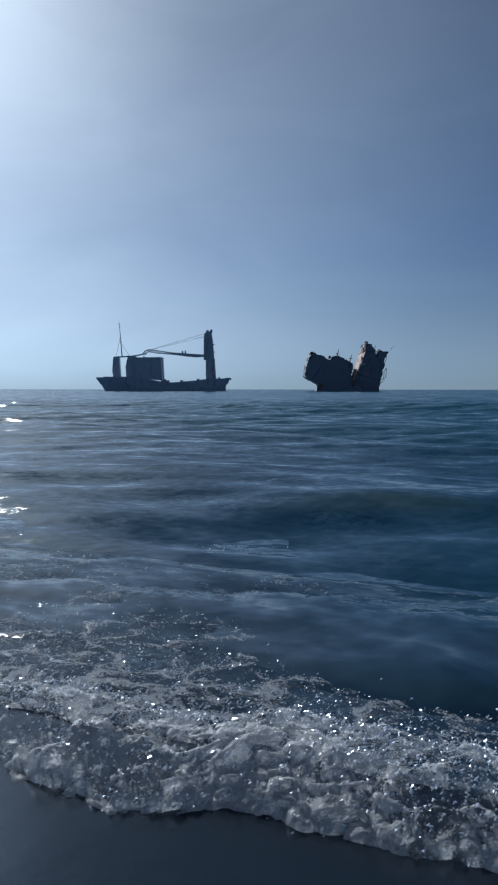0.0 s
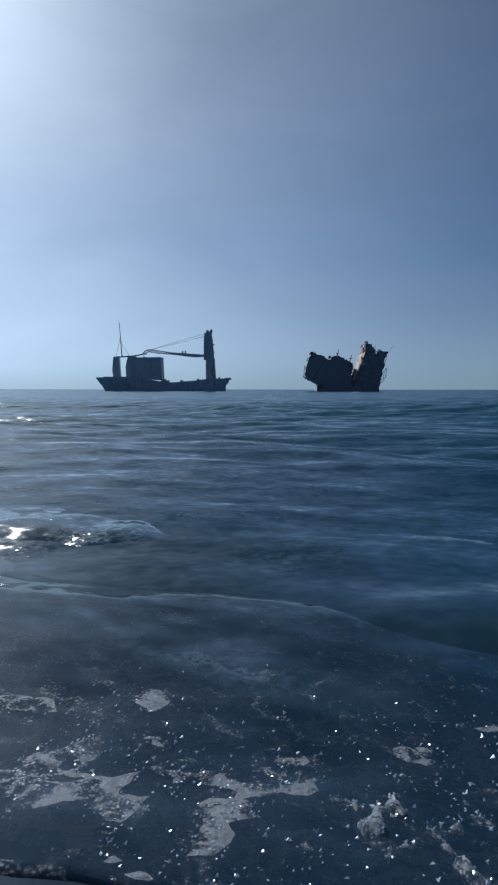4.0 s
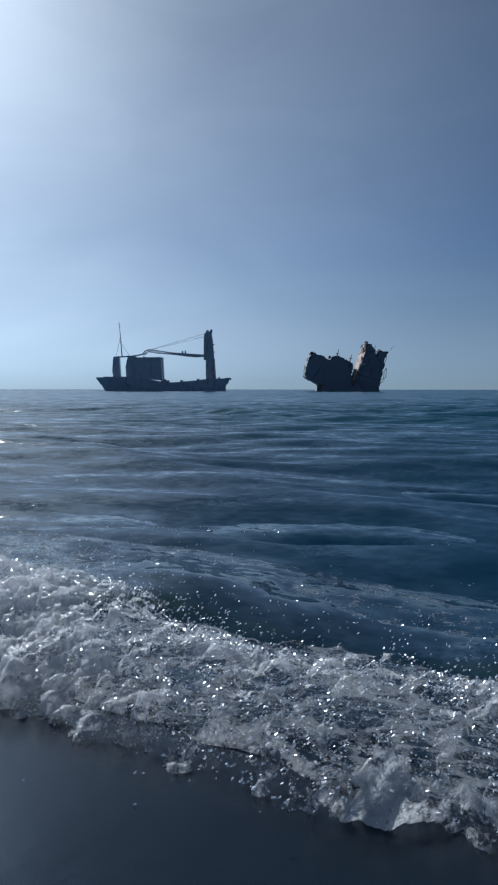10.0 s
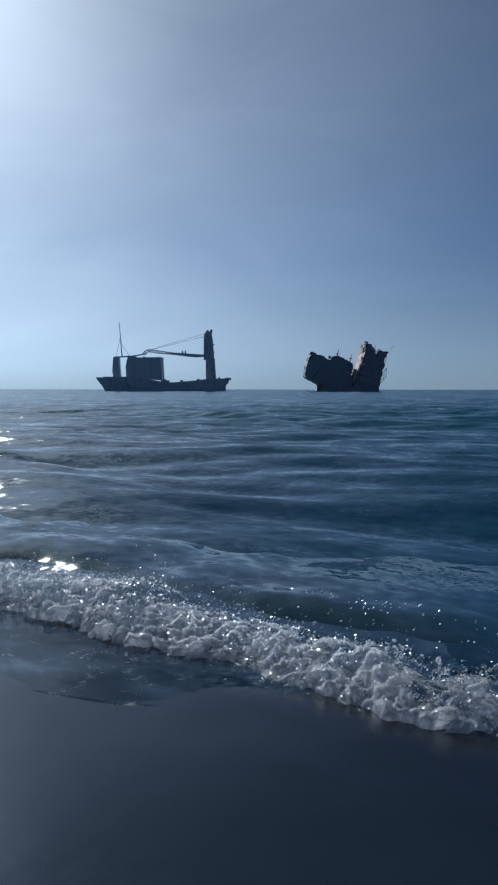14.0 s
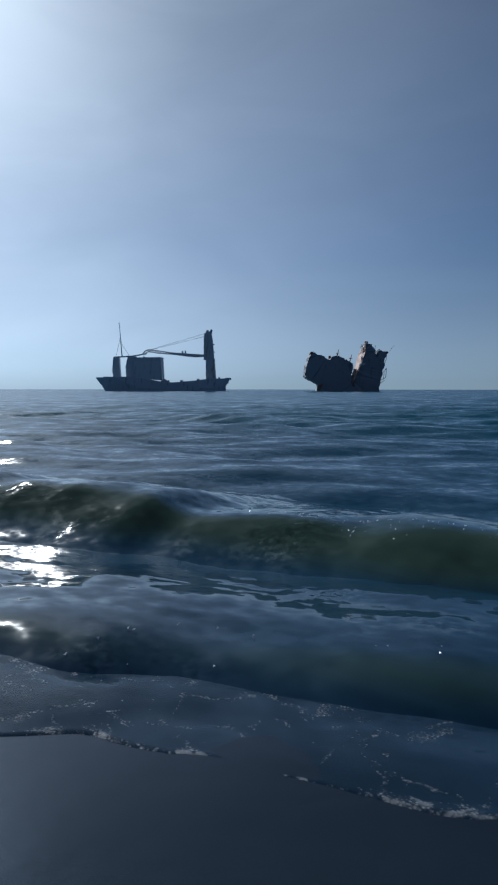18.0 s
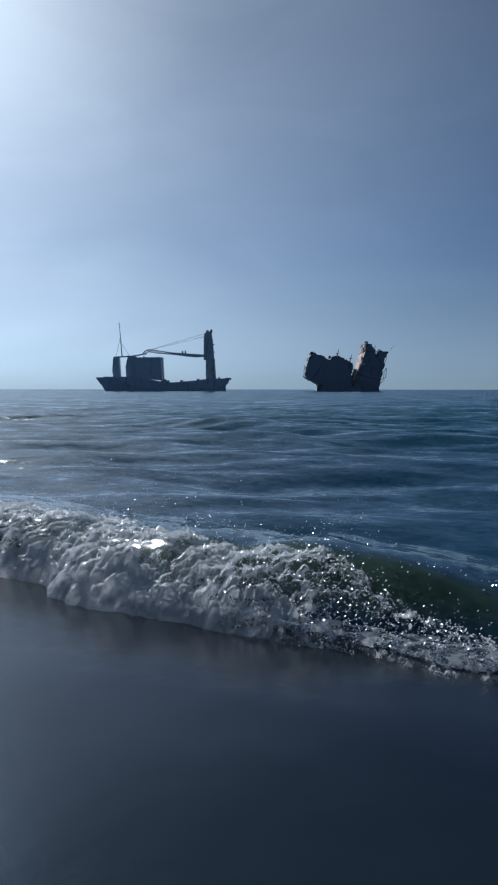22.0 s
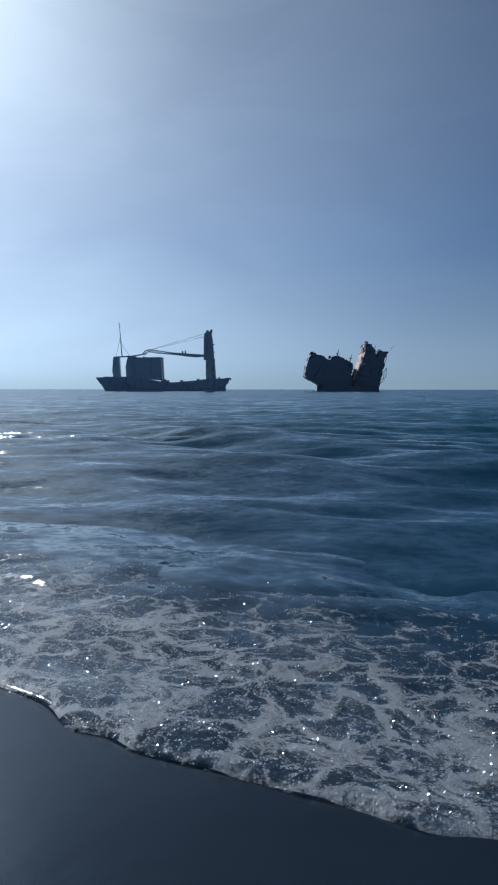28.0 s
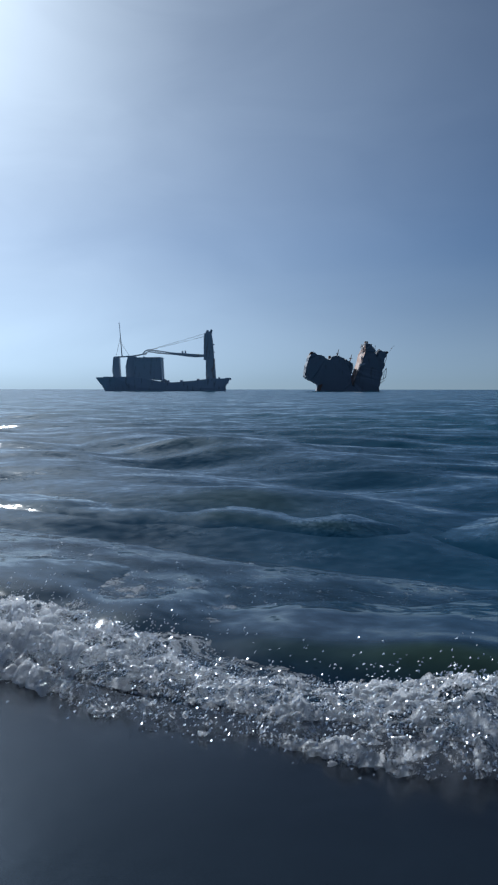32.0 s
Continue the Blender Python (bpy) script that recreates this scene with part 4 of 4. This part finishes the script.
# ---- what moves ----
def roll_in(wave, breaks, crest, front, fades=None, life=1.25, lean=0.0, swell=0.8, drain=0.022, far_drop=1.35):
    """A wave runs in from the sea along its crest's line, breaks, runs up the sand with its front and drains back.
    Rows: seconds, metres out from the waterline, degrees of turn."""
    parts = {o.name.split(".")[0]: o for o in wave.children}
    body, roll, sheet, blanket = parts["wave_body"], parts["foam_crest"], parts["swash_sheet"], parts["froth"]
    height = max(v.co.z for v in body.data.vertices)
    side = lambda v: -0.577 * v
    end = 32.0

    def low(v, t):                                # the swell is flat until shortly before it breaks
        far = min(1, max(0, (v - 1.5) / 3.0))
        return -height * max(far_drop * far, 1.35 * float(smooth(6.5, 10, v)), swell * float(smooth(0.1, 1.1, breaks - t)), min(0.9, far_drop) * float(smooth(0.9, 1.9, breaks - t)))

    # the ridge
    t0, v0, a0 = crest[0]
    rows = []
    if t0 > 0:
        far = v0 + 2.1 * t0
        rows.append((0.0, pose(side(far), far, low(far, 0.0), 0, 0, a0 * 0.3)))
        if t0 > 3:
            mid = v0 + 2.1 * 1.5
            rows.append((t0 - 1.5, pose(side(mid), mid, low(mid, t0 - 1.5), 0, 0, a0 * 0.7)))
    rows += [(t, pose(side(v), v, low(v, t), 0, 0, a)) for t, v, a in crest if t < breaks]
    after = [r for r in front if r[0] >= breaks]
    for t, v, a in after:
        gone = (t - breaks) / max(1.0, life * 0.85)
        if gone > 1:
            break
        vb = max(v + 0.6, -0.4)
        rows.append((t, pose(side(vb), vb, -height * gone ** 1.3, 0, 0, a)))
    last = rows[-1][0]
    rows.append((last + 0.5, pose(-0.3, 0.6, -height - 0.12)))
    rows.append((last + 40.0, pose(-0.6, 1.2, -height - 0.3)))
    walk(body, [r for r in rows if r[0] >= 0])

    # the roll of froth
    tall = max(v.co.z for v in roll.data.vertices)
    rows = [(t, pose(side(v), v - 0.15, -tall - 0.1, 0, 0, a)) for t, v, a in crest if t < breaks - 0.15]
    if rows and rows[0][0] > 0:
        t, m = rows[0]
        far = m.translation.y + 2.1 * t
        rows.insert(0, (0.0, pose(side(far), far, -tall - 0.3)))
    for t, v, a in front:
        age = (t - breaks) / life
        if age > 1.25:
            break
        rise = 1 - max(0, age) ** 2.2 if t > breaks - 0.05 else 0.3
        z = max(0.0, -SLOPE * v) - 1.3 * tall * (1 - max(0.0, rise)) - 0.005
        tip = lean * max(0.0, 1 - max(0.0, t - breaks) / 0.45)      # it breaks from one end
        rows.append((t, pose(side(v), v - 0.07, z - math.sin(radians(tip)) * 0.8, 0, tip, a)))
    last = rows[-1]
    rows.append((last[0] + 0.4, pose(0, -0.2, -tall - 0.1)))
    rows.append((last[0] + 40.0, pose(-0.6, 1.2, -tall - 0.3)))
    walk(roll, [r for r in rows if r[0] >= 0])

    # the sheet on the sand, and the froth that rides on it and sinks into it as it dissolves
    tilt = -math.degrees(math.atan(SLOPE))
    lay = lambda v, lift, a: pose(side(v), v, -SLOPE * v + lift, tilt) @ pose(0, 0, 0, 0, 0, a)
    reach = min(v for t, v, a in front)
    top = next(t for t, v, a in front if v == reach)
    first, last = front[0], front[-1]
    for thing, depth in ((sheet, 0.03), (blanket, 0.10)):
        rows = []
        if first[0] > 0.6:
            rows.append((0.0, lay(1.6, -0.06 - depth, 0)))
            rows.append((first[0] - 0.5, lay(first[1] + 0.6, -0.02 - depth, first[2])))
        for t, v, a in front:
            lift = 0.004 if t <= top else 0.004 - drain * min(1, (t - top) / 1.1)
            if thing is blanket:
                lift += 0.008 - 0.040 * min(1.2, max(0.0, t - (fades or breaks + 0.55)) / 1.9)
            lag = 0.14 * max(0.0, 1 - max(0.0, t - breaks) / life) + 0.3 * max(0.0, 1 - max(0.0, t - breaks) / 0.4)
            rows.append((t, lay(v + lag, lift, a)))
        rows.append((last[0] + 0.35, lay(0.6, -0.03 - depth, last[2])))
        rows.append((last[0] + 40.0, lay(1.6, -0.06 - depth, 0)))
        walk(thing, [r for r in rows if r[0] >= 0])


def motions():
    walk(sea, [(0.0, pose(0, 0, 0)), (32.0, pose(0, -SEA_DRIFT * 32, 0))])
    roll_in(waves[0], -0.3,
            [(-0.6, 0.59, 10.7)],
            [(-0.3, -0.58, 8.9), (0, -1.28, 12.0), (0.3, -1.44, 18.1), (0.6, -1.54, 22.9), (1, -1.55, 21.2), (1.3, -1.34, 16.7), (1.6, -1.07, 14.5), (2, -0.65, 15.0)], 0.45)
    roll_in(waves[1], 1.3,
            [(0, 1.04, 14), (0.5, 0.28, 14), (1, -0.2, 14), (1.2, -0.52, 14)],
            [(1.3, -0.76, 12.6), (1.5, -0.92, 15.0), (1.8, -1.02, 18.3), (2.0, -1.06, 19.6), (2.2, -1.06, 17.9), (2.5, -0.95, 17.7), (2.8, -0.69, 19.1)])
    roll_in(waves[2], 2.25,
            [(0.5, 4.06, 14), (1, 1.42, 14), (1.5, 0.78, 14), (2, 0.25, 3.5)],
            [(2.25, -0.26, -2.1), (2.5, -0.6, -10.1), (2.75, -0.98, -3.3), (3, -1.24, 5.2), (3.25, -1.41, 12.7), (3.5, -1.51, 17.2), (3.8, -1.58, 18.3), (4.3, -1.4, 18.5), (4.7, -1.07, 14.5)], 3.3, 1.9, swell=0.5)
    roll_in(waves[3], 4.7,
            [(4, 0.94, 13.7), (4.5, 0.01, 3.4)],
            [(4.8, -0.41, -5.0), (5.1, -0.95, -3.8), (5.5, -1.28, 2.1), (5.75, -1.34, 8.4), (6, -1.45, 12.5), (6.25, -1.42, 13.8), (6.5, -1.26, 12.2), (6.8, -0.86, 4.7)], 5.9, lean=3)
    roll_in(waves[4], 6.5,
            [(5.5, 1.99, 9.6), (6, 0.76, 2.1), (6.4, -0.39, 3.5)],
            [(6.7, -0.82, 2.5), (7, -1.2, -1.2), (7.25, -1.24, 0.2), (7.5, -1.24, 6.3), (7.75, -1.22, 10.4), (8, -1.15, 10.5), (8.4, -0.78, 11.2)], 7.0, 1.5)
    roll_in(waves[5], 7.8,
            [(6, 3.15, 14), (6.5, 1.12, 14), (7, 0.22, 14), (7.5, -0.22, 14), (7.75, -0.43, 14)],
            [(8, -0.82, 20.2), (8.25, -1.04, 20.8), (8.5, -1.2, 19.9), (8.75, -1.32, 16.4), (9, -1.37, 13.0), (9.25, -1.37, 17.1), (9.5, -1.24, 19.0), (9.9, -0.78, 11.2)], 8.45, lean=4, swell=0.2)
    roll_in(waves[6], 9,
            [(7.5, 2.31, 14), (8, 0.61, 14), (8.5, -0.17, 8.5), (8.85, -0.34, 5.2)],
            [(9, -0.03, 2.0), (9.25, -0.35, -2.6), (9.5, -0.65, -9.4), (9.75, -0.92, -8.6), (10, -1.13, -5.1), (10.25, -1.29, -0.5), (10.5, -1.38, -0.7), (10.75, -1.45, 0.7), (11, -1.49, 1.6), (11.25, -1.36, 10.7), (11.6, -0.91, 9.7)], 10.1, 2.1, 5, 0.6)
    roll_in(waves[7], 10.9,
            [(9.5, 2.11, 14), (10, 1.23, 13.0), (10.5, 0.3, 7.9)],
            [(11, -0.5, 8.9), (11.25, -0.69, 5.1), (11.5, -0.85, 3.0), (11.75, -0.99, 5.4), (12, -1.1, 7.2), (12.25, -1.16, 9.4), (12.5, -1.19, 11.1), (12.75, -1.13, 7.7), (13.1, -0.83, 7.1)], 12.2, 2.2)
    roll_in(waves[8], 12.4,
            [(11, 1.19, 14), (11.5, 0.56, 14), (12, 0.05, 14), (12.3, -0.2, 14)],
            [(12.5, -0.3, 28), (12.75, -0.69, 28), (13, -0.98, 19.4), (13.25, -1.04, 19.9), (13.5, -1.14, 14.1), (13.75, -1.12, 11.3), (14.1, -0.73, 5.7)], lean=7)
    roll_in(waves[9], 13.6,
            [(12.5, 2.1, 14), (13, 0.55, 13.0), (13.5, -0.09, 3.7)],
            [(13.75, -0.26, 1.5), (14, -0.66, -3.5), (14.25, -0.9, -4.9), (14.5, -1.09, -6.1), (14.75, -1.23, -1.0), (15, -1.3, 1.7), (15.3, -1.17, 3.9), (15.7, -0.73, 5.7)], lean=6)
    roll_in(waves[10], 15.5,
            [(14.5, 1.28, 12.3), (15.2, 0.18, 6.1)],
            [(15.6, -0.2, -2.9), (16, -0.94, -0.6), (16.5, -1.27, 4.9), (16.75, -1.36, 1.3), (17, -1.4, -3.6), (17.25, -1.32, 3.9), (17.6, -1.24, 13.0), (18.1, -1.18, 22.3), (18.5, -0.94, 13.0)], 16.4, 1.5, drain=0.004)
    roll_in(waves[11], 18.15,
            [(16.5, 0.85, 14), (17, 0.15, 14), (17.5, -0.25, 14), (18, -0.55, 14)],
            [(18.25, -0.83, 10.2), (18.5, -0.99, 5.4), (18.75, -1.12, 8.8), (19, -1.23, 16.4), (19.4, -1.01, 6.9)])
    roll_in(waves[12], 18.2,
            [(16, 5.69, 14), (16.5, 4.36, 13.0), (17, 2.86, 6.8), (17.5, 2.07, 6), (18, 1.0, 2)],
            [(18.25, 0.33, 0.5), (18.5, -0.58, -4.0), (18.75, -1.08, 0.9), (19, -1.42, 2.9), (19.25, -1.5, 9.1), (19.5, -1.57, 17.3), (20, -1.59, 20.9), (20.6, -1.58, 21.6), (21, -1.34, 28), (21.3, -0.69, 19.1)], None, 1.6, swell=0.4, far_drop=0.65)
    roll_in(waves[13], 20.3,
            [(18.5, 3.2, 14), (19, 1.94, 10), (19.5, 0.75, 4), (20, 0.02, 0)],
            [(20.25, 0.02, 2.0), (20.5, -0.01, 0.7), (20.75, 0.04, 0.8), (21, 0.05, -1.6), (21.5, -0.2, 3.0), (21.75, -0.1, 3.0), (22, 0.2, 0.1), (22.4, 0.6, 0)], 21.2, 1.6)
    roll_in(waves[14], 21.55,
            [(20, 3.6, 14), (20.5, 2.6, 14), (21, 1.6, 10), (21.4, 0.6, 5)],
            [(21.6, 0.02, 3), (21.8, -0.14, 2), (22, -0.28, 0), (22.25, -0.6, -6.3), (22.5, -0.86, -9.8), (22.75, -1.03, -4.4), (23, -1.26, 3.1), (23.25, -1.43, 14.0), (23.5, -1.59, 20.0), (24, -1.63, 21.4), (24.4, -1.61, 23.5), (24.65, -1.41, 23.8), (24.85, -0.86, 20.2)], 23.0, 1.25, swell=1.2)
    roll_in(waves[15], 24.85,
            [(23, 2.66, 14), (23.5, 1.81, 14), (24, 1.34, 14), (24.5, 0.73, 14), (24.75, 0.47, 14)],
            [(24.9, -0.1, 9.9), (25, -0.26, 14.0), (25.1, -0.41, 17.3), (25.25, -0.61, 18.5), (25.5, -1.05, 18.6), (25.8, -1.3, 23.1), (26.2, -1.43, 24.0), (26.6, -1.24, 19.0), (27, -0.78, 11.2)], 25.6, lean=3, swell=0.4)
    roll_in(waves[16], 26.9,
            [(26, 1.32, 12.3), (26.7, -0.01, 8.0)],
            [(27, -0.2, -2.9), (27.25, -0.69, -3.7), (27.5, -0.91, -3.5), (27.75, -0.99, -1.9), (28, -1.07, 0.2), (28.25, -1.13, 3.1), (28.5, -1.12, 6.4), (28.8, -0.95, 6.1), (29.1, -0.58, 8.9)], 28.1, 1.25)
    roll_in(waves[17], 28.15,
            [(27, 1.52, 14), (27.5, 0.65, 14), (28, 0.1, 14)],
            [(28.25, -0.38, 10.7), (28.5, -0.62, 5.0), (28.75, -0.76, 3.2), (29, -0.9, 1.9), (29.25, -1.02, 5.8), (29.6, -0.73, 5.7)], lean=3)
    roll_in(waves[18], 28.85,
            [(27.5, 2.51, 14), (28, 1.28, 12.3), (28.5, 0.5, 10.7)],
            [(28.9, -0.65, 1.5), (29, -0.9, 0.6), (29.25, -1.08, 8.1), (29.5, -1.22, 12.7), (29.75, -1.43, 24.0), (30, -1.57, 24.0), (30.5, -1.57, 24.9), (31, -1.53, 24.7), (31.3, -1.01, 21.2), (31.5, -0.46, 17.6)], 29.6, 0.95, drain=0.004)
    roll_in(waves[19], 30.85,
            [(29, 5.17, 14), (29.5, 2.14, 11.0), (30, 0.55, 11.7), (30.4, -0.0, 6.1), (30.8, -0.11, 5.0)],
            [(31, -0.11, -3.1), (31.25, -0.44, -3.1), (31.5, -0.61, -2.2), (31.75, -0.82, -0.2), (32, -0.99, 5.9)], 31.8, 2.8, 4, 0.7, far_drop=0.8)
    roll_in(waves[20], 33,
            [(29, 6.4, 10), (29.5, 5.4, 10), (30, 4.4, 10), (30.5, 3.2, 10), (31, 2.3, 10), (31.5, 1.85, 10), (32, 1.4, 10)],
            [(33, -0.46, 17.6)], swell=0.4, far_drop=0.4)


motions()
